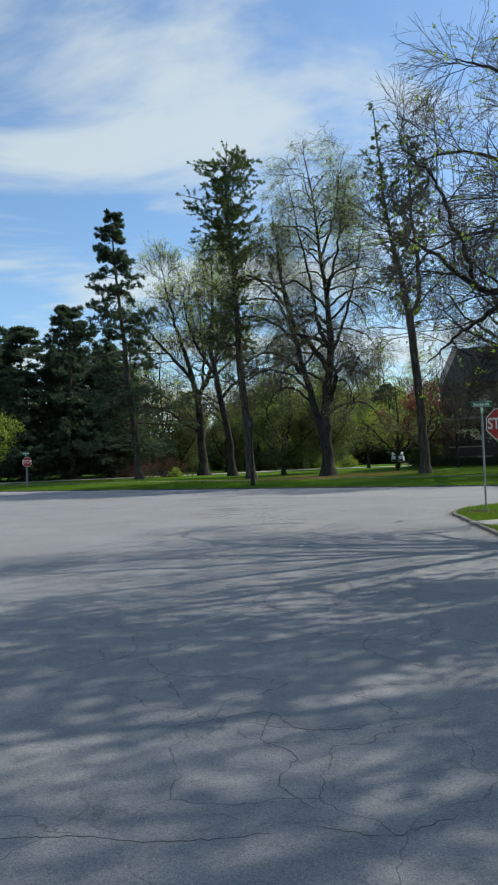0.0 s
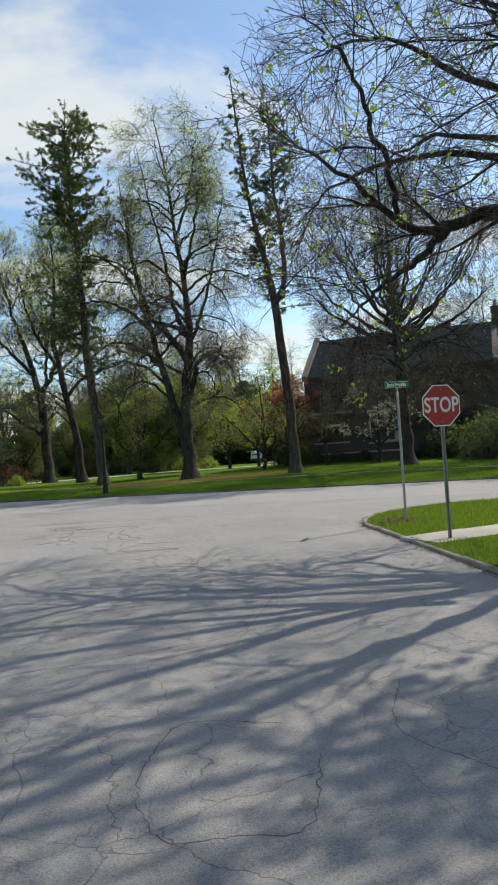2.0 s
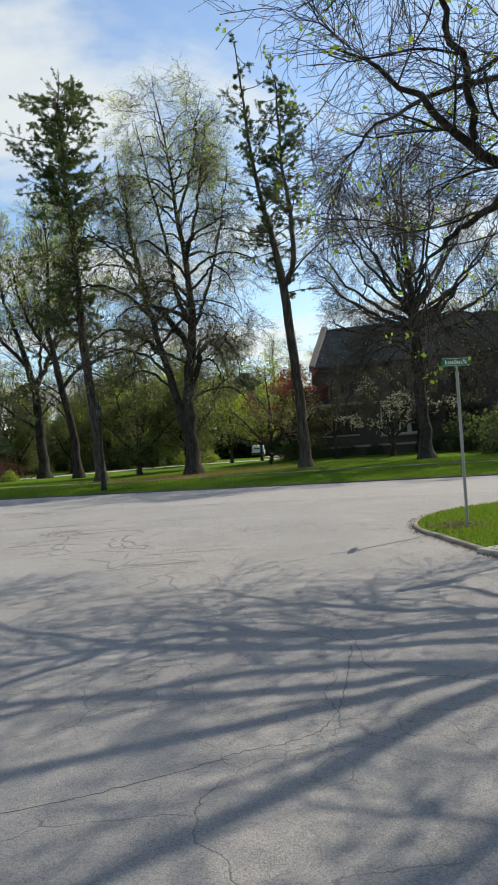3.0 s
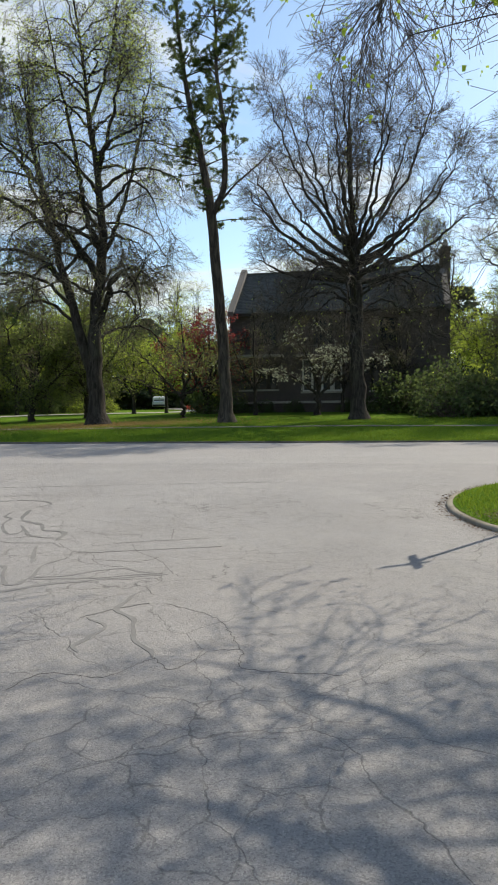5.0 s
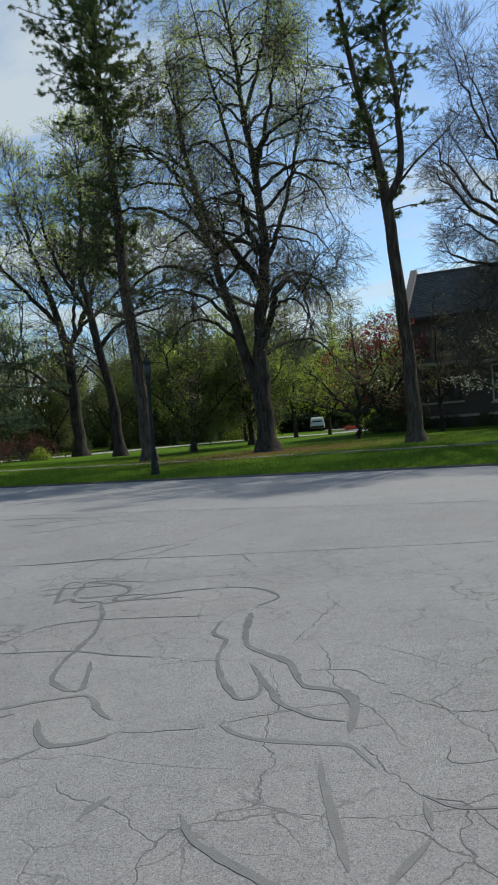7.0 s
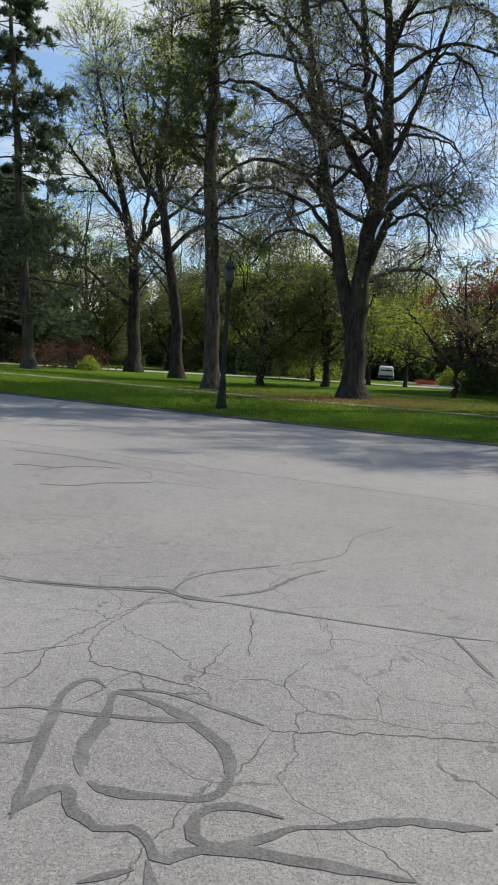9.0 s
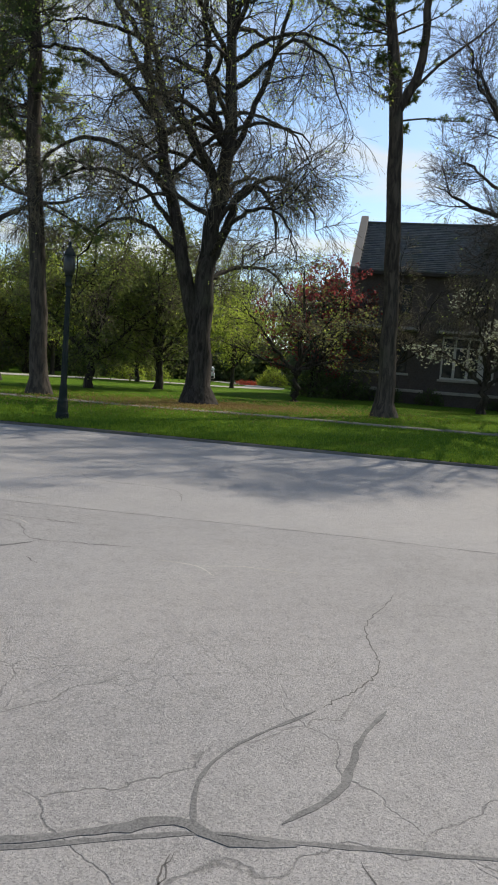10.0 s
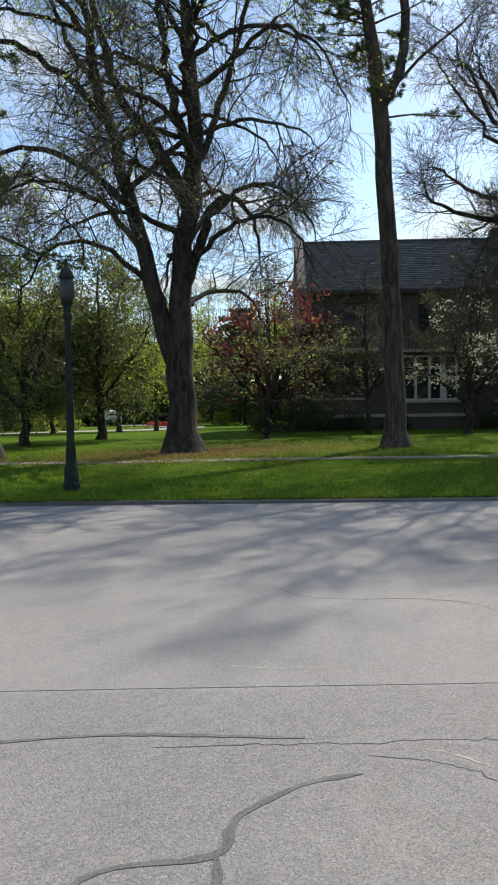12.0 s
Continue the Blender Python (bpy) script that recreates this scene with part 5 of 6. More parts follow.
def bushes():
    rng = random.Random(23)
    wood, lv = shrub(81, (2.0, 1.7, 2.3), 60, 0.19, 4, 0.15)
    a = plant("dark_bush", at_lawn(24.0, 45.6), wood, None, lv, (M["twig"], None, M["leaf_dark"]),
              "broad dark evergreen bush beside the house lawn", "bush", "dark bushes")
    spots = [(26.2, 46.2, 1.25), (27.6, 43.6, 1.2), (28.6, 47.6, 1.5), (25.6, 48.8, 1.3), (30.5, 44.5, 1.4), (31.5, 41.0, 1.3), (25.0, 52.0, 1.1), (27.8, 51.5, 1.5),
             (34, 44, 1.6), (34, 38, 1.4),
             (15.2, 61.6, 0.8), (16.6, 60.6, 0.7), (18.6, 59.9, 0.42), (20.4, 58.6, 0.4), (23.4, 56.4, 0.42), (24.8, 55.8, 0.5), (26.2, 54.8, 0.55),
             (6, 93, 0.9), (2, 94, 0.8), (-2, 93, 0.9), (-7, 95, 0.9), (-11, 93, 0.8), (-15, 90, 0.8), (8, 96, 1.0)]

    for x, y, sc in spots:
        copy_thing(a, pose(*at_lawn(x, y), 0, 0, rng.uniform(0, 360)) @ Matrix.Scale(sc, 4))
    wood, lv = shrub(82, (3.6, 3.2, 4.4), 34, 0.55, 7, 0.42, 0.1)
    h = plant("hedge_bush", at_lawn(-4, 116), wood, None, lv, (M["twig"], None, M["leaf_dark"]),
              "tall dark thicket at the back of the park", "bush", "park thicket")
    for x in range(-64, 66, 5):
        copy_thing(h, pose(*at_lawn(x + 2 + rng.uniform(-2, 2), 130 + rng.uniform(-3, 6)), 0, 0, rng.uniform(0, 360)) @ Matrix.Scale(rng.uniform(1.1, 1.5), 4))
        copy_thing(h, pose(*at_lawn(x + rng.uniform(-2, 2), 118 + rng.uniform(-5, 6)), 0, 0, rng.uniform(0, 360)) @ Matrix.Scale(rng.uniform(0.8, 1.3), 4))
    wood, lv = shrub(83, (1.6, 1.5, 1.9), 60, 0.17, 4, 0.13, 0.4)
    g = plant("green_bush", at_lawn(9.5, 88.5), wood, None, lv, (M["twig"], None, M["leaf_bright"]),
              "fresh green bush in the distant planting bed", "bush", "green bushes")
    for x, y, sc in ((27, 99, 1.0), (12.5, 91, 0.8), (29, 95, 0.8), (-7.5, 71, 0.5), (27.5, 101, 1.1), (31, 52, 1.5), (34, 49, 1.8), (37, 47, 2.0)):
        copy_thing(g, pose(*at_lawn(x, y), 0, 0, rng.uniform(0, 360)) @ Matrix.Scale(sc, 4))
    wood, lv = shrub(85, (2.6, 2.2, 2.0), 70, 0.15, 3, 0.12, 0.4)
    r = plant("red_bush", at_lawn(-8.6, 74), wood, None, lv, (M["twig"], None, M["leaf_brown"]), "low reddish-brown bush below the spruce", "bush")
    copy_thing(r, pose(*at_lawn(-12, 77), 0, 0, 80) @ Matrix.Scale(0.9, 4))
    wood, lv = shrub(87, (1.6, 0.6, 0.5), 50, 0.09, 4, 0.07, 0.2)
    f = plant("flower_bed", at_lawn(25.2, 103), wood, None, lv, (M["twig"], None, M["flower_red"]), "low bed of red flowers near the parked car", "flowers")
    copy_thing(f, pose(*at_lawn(23.8, 99), 0, 0, 40))


bushes()


# ---------------------------------------------------------------- the house
def build_house():
    """Local axes: x along the front, y away from the street, z up."""
    L, D, EAVE, RIDGE = 15.3, 10.0, 7.4, 10.75
    x0, y0 = 16.9, 62.0
    base = lawn_z(20.0, 58.0) - 0.1
    house = thing("house", (x0, y0, base), "large dark brick house with a steep slate roof and white windows", "house", turn=math.degrees(ST))
    holes = [(5.2, 8.0, 1.55, 3.85), (0.7, 3.4, 1.75, 3.6), (10.0, 12.4, 1.55, 3.6), (2.2, 3.4, 4.9, 6.6), (6.0, 7.4, 4.9, 6.6), (10.6, 11.8, 4.9, 6.6)]
    # front wall with openings, as a grid of panels round the holes
    xs = sorted({0.0, L, *[h[0] for h in holes], *[h[1] for h in holes]})
    zs = sorted({0.0, EAVE, *[h[2] for h in holes], *[h[3] for h in holes]})
    bm = bmesh.new()
    for xa, xb in zip(xs, xs[1:]):
        for za, zb in zip(zs, zs[1:]):
            cx, cz = (xa + xb) / 2, (za + zb) / 2
            if not any(h[0] < cx < h[1] and h[2] < cz < h[3] for h in holes):
                box(bm, (xa, 0, za), (xb, 0.35, zb))
    bmesh.ops.remove_doubles(bm, verts=bm.verts, dist=0.0005)
    part("front_wall", bm, M["brick"], house)
    bm = bmesh.new()
    box(bm, (0, D - 0.35, 0), (L, D, EAVE))
    part("back_wall", bm, M["brick"], house)
    for x in (0.0, L - 0.35):
        bm = bmesh.new()
        prof = [(0.352, 0), (D - 0.352, 0), (D - 0.352, EAVE), (D / 2, RIDGE - 0.15), (0.352, EAVE)]
        a = [bm.verts.new((x, y, z)) for y, z in prof]
        b = [bm.verts.new((x + 0.35, y, z)) for y, z in prof]
        bm.faces.new(a[::-1]), bm.faces.new(b)
        for i in range(5):
            bm.faces.new((a[i], a[(i + 1) % 5], b[(i + 1) % 5], b[i]))
        bmesh.ops.recalc_face_normals(bm, faces=bm.faces)
        part("gable_wall", bm, M["brick"], house)
    # roof boarding and slates
    slope = math.atan2(RIDGE - EAVE, D / 2)
    for side in (0, 1):
        ya, yb = (-0.35, D / 2) if side == 0 else (D + 0.35, D / 2)
        za = EAVE - 0.35 * math.tan(slope)
        bm = bmesh.new()
        q = [bm.verts.new(p) for p in ((0.3, ya, za), (L - 0.3, ya, za), (L - 0.3, yb, RIDGE), (0.3, yb, RIDGE))]
        q2 = [bm.verts.new((v.co.x, v.co.y, v.co.z - 0.12)) for v in q]
        bm.faces.new(q), bm.faces.new(q2[::-1])
        for i in range(4):
            bm.faces.new((q[i], q2[i], q2[(i + 1) % 4], q[(i + 1) % 4]))
        bmesh.ops.recalc_face_normals(bm, faces=bm.faces)
        roof = part("roof", bm, M["slate"], house)
        if side == 0:
            rng = np.random.default_rng(3)
            V, F = [], []
            rows = 27
            along = np.array([0, (yb - ya), RIDGE - za])
            length = np.linalg.norm(along)
            along /= length
            nrm = np.array([0, -along[2], along[1]])
            for r in range(rows):
                o = r * length / rows
                x = 0.32 + (r % 2) * 0.13
                while x < L - 0.55:
                    w = rng.uniform(0.22, 0.32)
                    p = np.array([x, ya, za]) + along * (o - rng.uniform(0, 0.015)) + nrm * 0.004
                    lift = rng.uniform(0.018, 0.032)
                    h = length / rows * 1.15
                    c = len(V)
                    V += [p, p + (w - 0.012, 0, 0), p + nrm * lift, p + nrm * lift + (w - 0.012, 0, 0),
                          p + along * h + nrm * 0.006, p + along * h + nrm * 0.006 + (w - 0.012, 0, 0)]
                    F += [(c, c + 1, c + 3, c + 2), (c + 2, c + 3, c + 5, c + 4)]
                    x += w
            tagged(part("slate_rest", mesh_of(np.array(V), np.array(F)), M["slate"], roof), kind="stuff")
    bm = bmesh.new()
    box(bm, (0.3, D / 2 - 0.12, RIDGE - 0.03), (L - 0.3, D / 2 + 0.12, RIDGE + 0.09), 0.03)
    part("ridge", bm, M["slate"], house)
    # coped gables
    for x in (-0.06, L - 0.36):
        bm = bmesh.new()
        prof = [(-0.45, EAVE - 0.5), (D / 2, RIDGE + 0.05), (D + 0.45, EAVE - 0.5), (D + 0.45, EAVE - 0.1), (D / 2, RIDGE + 0.42), (-0.45, EAVE - 0.1)]
        a = [bm.verts.new((x, y, z)) for y, z in prof]
        b = [bm.verts.new((x + 0.42, y, z)) for y, z in prof]
        for i in range(6):
            bm.faces.new((a[i], a[(i + 1) % 6], b[(i + 1) % 6], b[i]))
        for r in (a, b):
            bm.faces.new((r[0], r[1], r[4], r[5])), bm.faces.new((r[1], r[2], r[3], r[4]))
        bmesh.ops.recalc_face_normals(bm, faces=bm.faces)
        part("coping", bm, M["rail_grey"], house, "grey stone gable coping")
    bm = bmesh.new()
    box(bm, (L - 0.3, D / 2 - 1.1, 0), (L + 0.35, D / 2 + 1.1, RIDGE + 1.0), 0.02)
    box(bm, (L - 0.36, D / 2 - 1.16, RIDGE + 1.0), (L + 0.41, D / 2 + 1.16, RIDGE + 1.2), 0.02)
    chimney = part("chimney", bm, M["brick"], house)
    for k in (-0.55, 0.55):
        pot = part("chimney_pot", lathe([(0.16, 0), (0.15, 0.45), (0.18, 0.5), (0.18, 0.55)], 10), M["limestone"], chimney)
        pot.matrix_basis = pose(L + 0.02, D / 2 + k, RIDGE + 1.2)
    bm = bmesh.new()
    box(bm, (2.6 + 8.5, D / 2 - 0.3, RIDGE - 0.3), (3.2 + 8.5, D / 2 + 0.3, RIDGE + 0.55), 0.02)
    part("vent_stack", bm, M["brick"], house)
    # stone ledge, sills, eaves board
    for a, b in ((-0.05, 4.4), (4.9, 8.4), (9.6, L + 0.05)):
        bm = bmesh.new()
        box(bm, (a, -0.12, 0.72), (b, -0.003, 0.88), 0.015)
        part("stone_ledge", bm, M["limestone"], house, "pale stone ledge")
    bm = bmesh.new()
    box(bm, (-0.02, -0.42, EAVE - 0.45), (L + 0.02, -0.28, EAVE - 0.27), 0.02)
    part("gutter", bm, M["iron"], house)
    for k, (a, b, c, d) in enumerate(holes):
        lights = 4 if b - a > 2 else 2
        win = new("window")
        win.parent = house
        big = k in (0,)
        mat = M["white"] if k in (0, 1, 2) else M["limestone"]
        f = bmesh.new()
        w = 0.10
        box(f, (a, 0.06, c), (a + w, 0.2, d)), box(f, (b - w, 0.06, c), (b, 0.2, d))
        box(f, (a + w, 0.06, c), (b - w, 0.2, c + w)), box(f, (a + w, 0.06, d - w), (b - w, 0.2, d))
        part("window_frame", f, mat if big else M["iron"], win)
        for i in range(1, lights):
            x = a + (b - a) * i / lights
            f = bmesh.new()
            box(f, (x - (0.07 if i != 3 else 0.16), 0.07, c + w), (x + (0.07 if i != 3 else 0.16), 0.18, d - w), 0.01)
            part("mullion", f, mat if big else M["iron"], win)
        f = bmesh.new()
        box(f, (a + w, 0.09, d - 0.62), (b - w, 0.16, d - 0.56))
        part("transom", f, mat if big else M["iron"], win)
        # added dark sheet that closes the opening behind the panes
        f = bmesh.new()
        box(f, (a, 0.355, c), (b, 0.375, d))
        part("window_backing", f, M["iron"], win)
        for i in range(lights):
            xa, xb = a + (b - a) * i / lights, a + (b - a) * (i + 1) / lights
            f = bmesh.new()
            box(f, (xa + 0.07, 0.115, c + w), (xb - 0.07, 0.13, d - w))
            part("pane", f, M["glass"], win)
        if k > 2:
            continue
        f = bmesh.new()
        box(f, (a - 0.12, -0.1, c - 0.13), (b + 0.12, 0.055, c - 0.004), 0.015)
        part("window_sill", f, M["limestone"], win, "pale stone window sill")
    # flat sunroom roof edge and small balustrade
    bm = bmesh.new()
    box(bm, (0.1, -1.0, 4.02), (3.9, -0.004, 4.12), 0.02)
    box(bm, (0.14, -0.96, 4.12), (3.86, -0.004, 4.2), 0.01)
    part("canopy", bm, M["limestone"], house, "thin pale canopy edge")
    rail = bmesh.new()
    box(rail, (4.9, -0.36, 4.72), (8.2, -0.28, 4.80), 0.01)
    box(rail, (4.9, -0.36, 4.12), (8.2, -0.28, 4.18), 0.01)
    bal = part("balustrade", rail, M["rail_grey"], house, "weathered grey balustrade")
    me = None
    for i in range(22):
        if me is None:
            b2 = bmesh.new()
            box(b2, (-0.025, -0.025, 0), (0.025, 0.025, 0.54), 0.006)
            p = part("baluster", b2, M["rail_grey"], bal)
            me = p.data
        else:
            p = part("baluster", me, None, bal)
        p.matrix_basis = pose(4.98 + i * 0.15, -0.32, 4.18)
    bm = bmesh.new()
    box(bm, (4.8, -0.6, 3.98), (8.3, -0.004, 4.12), 0.02)
    part("bay_hood", bm, M["limestone"], house)


build_house()


# ---------------------------------------------------------------- signs and lamp
def text_mesh(text, size, extrude=0.001):
    cu = bpy.data.curves.new("lettering", "FONT")
    cu.body, cu.size, cu.extrude, cu.align_x, cu.align_y = text, size, extrude, "CENTER", "CENTER"
    cu.space_character = 1.02
    cu.offset = 0.006
    ob = new("lettering", cu)
    me = bpy.data.meshes.new_from_object(ob.evaluated_get(bpy.context.evaluated_depsgraph_get()))
    bpy.data.objects.remove(ob)
    return me


def octagon(bm, r, y0, y1):
    c = r / math.cos(math.pi / 8)
    rings = [[bm.verts.new((c * math.cos(math.pi / 8 + i * math.pi / 4), y, c * math.sin(math.pi / 8 + i * math.pi / 4))) for i in range(8)]
             for y in (y0, y1)]
    bm.faces.new(rings[0]), bm.faces.new(rings[1][::-1])
    for i in range(8):
        bm.faces.new((rings[0][i], rings[1][i], rings[1][(i + 1) % 8], rings[0][(i + 1) % 8]))
    bmesh.ops.recalc_face_normals(bm, faces=bm.faces)
    return bm


def channel_post(h):
    """A folded steel channel post."""
    bm = bmesh.new()
    prof = [(-0.04, 0.0), (-0.022, 0.0), (-0.018, 0.028), (0.018, 0.028), (0.022, 0.0), (0.04, 0.0), (0.04, 0.005), (0.026, 0.005), (0.022, 0.033), (-0.022, 0.033), (-0.026, 0.005), (-0.04, 0.005)]
    rings = [[bm.verts.new((x, y, z)) for x, y in prof] for z in (-0.3, h)]
    for i in range(12):
        bm.faces.new((rings[0][i], rings[0][(i + 1) % 12], rings[1][(i + 1) % 12], rings[1][i]))
    bm.faces.new(rings[1])
    return bm


def stop_sign(at, turn, centre, label, name_blade=False, tilt=0.0):
    sign = thing("stop_sign", at, label, "sign", "stop signs", turn)
    sign.matrix_world = pose(*at, 0, tilt, turn)
    part("post", channel_post(centre + 0.34), M["steel"], sign)
    r = 0.381
    plate = part("plate", octagon(bmesh.new(), r, -0.012, -0.008), M["sign_white"], sign, "white-edged sign plate")
    part("red_face", octagon(bmesh.new(), r - 0.022, -0.0145, -0.0122), M["sign_red"], plate, "red octagonal face")
    letters = part("lettering", text_mesh("STOP", 0.335), M["sign_white"], plate, "white word STOP")
    letters.matrix_basis = pose(0, -0.017, 0.0, 90, 0, 0) @ Matrix.Diagonal((0.86, 1.15, 1, 1))
    plate.matrix_basis = pose(0, 0, centre)
    for z in (-0.3, 0.3):
        bolt = part("bolt", lathe([(0.012, 0), (0.012, 0.005), (0.006, 0.009)], 8), M["steel"], sign)
        bolt.matrix_basis = pose(0, -0.015, centre + z, 90, 0, 0)
    return sign


def blade(parent, w, h, z, turn, bars):
    b = bmesh.new()
    box(b, (-w / 2, -0.003, -h / 2), (w / 2, 0.003, h / 2), 0.002)
    ob = part("name_plate", b, M["sign_green"], parent, "green street name plate")
    ob.matrix_basis = pose(0, 0, z, 0, 0, turn)
    e = bmesh.new()
    for s in (-1, 1):
        box(e, (-w / 2 + 0.008, s * 0.0032, s * (h / 2 - 0.012) - 0.004), (w / 2 - 0.008, s * 0.0055, s * (h / 2 - 0.012) + 0.004))
    for z0 in (-h / 2 + 0.008, h / 2 - 0.016):
        box(e, (-w / 2 + 0.008, -0.0058, z0), (w / 2 - 0.008, -0.0034, z0 + 0.008))
    part("border", e, M["sign_white"], ob)
    for k in bars:
        t = bmesh.new()
        box(t, (k[0], -0.0062, -h * 0.26), (k[1], -0.0034, h * k[2]), 0.001)
        part("writing_bar", t, M["sign_white"], ob)


def street_name_sign(at, turn, label, height=3.12):
    s = thing("street_sign", at, label, "sign", "street name signs", turn)
    part("post", lathe([(0.03, -0.3), (0.03, height - 0.25), (0.033, height - 0.25), (0.033, height - 0.16)], 10), M["steel"], s, smooth=False)
    bars = [(-0.24 + i * 0.048, -0.24 + i * 0.048 + (0.036 if i % 3 else 0.03), 0.26 if i in (0, 4, 8) else 0.12) for i in range(10)]
    blade(s, 0.61, 0.16, height + 0.02, 0, bars)
    blade(s, 0.61, 0.16, height - 0.16, 62, bars[2:8])
    br = bmesh.new()
    box(br, (-0.03, -0.012, height - 0.1), (0.03, 0.012, height - 0.05), 0.004)
    part("bracket", br, M["steel"], s)
    return s


def lamp_post(at):
    p = thing("street_lamp", at, "dark green cast-iron lamp post with a lantern at the kerb", "lamp")
    b = lathe([(0.17, -0.1), (0.17, 0.12), (0.145, 0.16), (0.135, 0.45), (0.11, 0.52), (0.10, 0.8), (0.085, 0.9)], 12)
    part("base", b, M["lamp_green"], p)
    n = 24
    bm = bmesh.new()
    rings = []
    for z, r in ((0.9, 0.08), (2.0, 0.072), (3.35, 0.058)):
        rings.append([bm.verts.new((r * (1 - 0.1 * (i % 2)) * math.cos(2 * math.pi * i / n), r * (1 - 0.1 * (i % 2)) * math.sin(2 * math.pi * i / n), z)) for i in range(n)])
    for a, c in zip(rings, rings[1:]):
        for i in range(n):
            bm.faces.new((a[i], a[(i + 1) % n], c[(i + 1) % n], c[i]))
    part("shaft", bm, M["lamp_green"], p, "fluted dark green shaft")
    part("collar", lathe([(0.06, 3.35), (0.09, 3.4), (0.09, 3.46), (0.065, 3.5), (0.08, 3.62), (0.115, 3.68)], 14), M["lamp_green"], p)
    part("lantern", lathe([(0.10, 3.68), (0.145, 3.82), (0.15, 4.0), (0.13, 4.16)], 14), M["lamp_glass"], p, "frosted glass lantern", True)
    part("cap", lathe([(0.155, 4.16), (0.15, 4.2), (0.09, 4.34), (0.04, 4.4), (0.03, 4.5), (0.008, 4.56)], 14), M["lamp_green"], p)


stop_sign((6.56, 15.78, 0.08), 4.0, 2.42, "red stop sign on a grey steel channel post")
street_name_sign((7.2, 19.3, 0.08), 3.0, "two green street name plates crossed on a steel post")
stop_sign((-18.4, 58.5, lawn_z(-18.4, 58.5)), 30.0, 2.05, "small far red stop sign across the junction")
far_name = street_name_sign((-18.7, 59.2, lawn_z(-18.7, 59.2)), 20.0, "far green street name plates beside the stop sign", 2.75)
lamp_post((0.32, 44.5, lawn_z(0.32, 44.5)))


# ---------------------------------------------------------------- parked car
def loft(bm, sections):
    """Skins cross-sections given as (y, half width, z low, z high, inset at the top)."""
    rings = []
    for y, w, z0, z1, inset in sections:
        prof = [(-w + 0.06, z0), (w - 0.06, z0), (w, z0 + 0.15), (w, z0 + (z1 - z0) * 0.6), (w - inset, z1 - 0.04), (w - inset - 0.12, z1), (-w + inset + 0.12, z1),
                (-w + inset, z1 - 0.04), (-w, z0 + (z1 - z0) * 0.6), (-w, z0 + 0.15)]
        rings.append([bm.verts.new((x, y, z)) for x, z in prof])
    for a, b in zip(rings, rings[1:]):
        for i in range(10):
            bm.faces.new((a[i], a[(i + 1) % 10], b[(i + 1) % 10], b[i]))
    bm.faces.new(rings[0]), bm.faces.new(rings[-1][::-1])
    bmesh.ops.recalc_face_normals(bm, faces=bm.faces)
    return bm


def parked_car(at, turn):
    c = thing("car", at, "white sport utility car parked on the park driveway", "car", turn=turn)
    body = part("body", loft(bmesh.new(), [(-2.3, 0.86, 0.35, 0.95, 0.03), (-2.2, 0.92, 0.3, 1.05, 0.03), (0.9, 0.93, 0.28, 1.05, 0.03), (2.0, 0.9, 0.3, 0.95, 0.05), (2.3, 0.8, 0.38, 0.8, 0.08)]),
                M["car_white"], c, smooth=False)
    cabin = part("cabin", loft(bmesh.new(), [(-2.15, 0.84, 1.04, 1.55, 0.1), (-1.9, 0.86, 1.04, 1.72, 0.13), (0.2, 0.86, 1.04, 1.72, 0.14), (1.0, 0.84, 1.04, 1.1, 0.1)]), M["car_white"], c)
    g = bmesh.new()
    q = [g.verts.new(v) for v in ((-0.66, -2.18, 1.12), (0.66, -2.18, 1.12), (0.58, -2.10, 1.52), (-0.58, -2.10, 1.52))]
    g.faces.new(q)
    bmesh.ops.solidify(g, geom=g.faces[:], thickness=0.01)
    part("rear_window", g, M["glass"], cabin)
    for s in (-1, 1):
        g = bmesh.new()
        box(g, (s * 0.865 - 0.012, -1.75, 1.14), (s * 0.865 + 0.012, 0.3, 1.5), 0.01)
        part("side_window", g, M["glass"], cabin)
        t = bmesh.new()
        box(t, (s * 0.74 - 0.09, -2.29, 0.72), (s * 0.74 + 0.09, -2.21, 1.0), 0.015)
        part("tail_light", t, M["tail_red"], body)
        for y in (-1.4, 1.45):
            w = part("wheel", lathe([(0.2, -0.1), (0.33, -0.1), (0.35, -0.06), (0.35, 0.06), (0.33, 0.1), (0.2, 0.1)], 20), M["rubber"], c)
            w.matrix_basis = pose(s * 0.82, y, 0.35, 0, 90, 0)
            rim = part("rim", lathe([(0.2, -0.105), (0.19, 0.105)], 14), M["steel"], w)
    t = bmesh.new()
    box(t, (-0.85, -2.36, 0.36), (0.85, -2.28, 0.62), 0.03)
    part("bumper", t, M["iron"], c)


parked_car((22.4, 110.0, lawn_z(22.4, 110.0) + 0.04), -14)


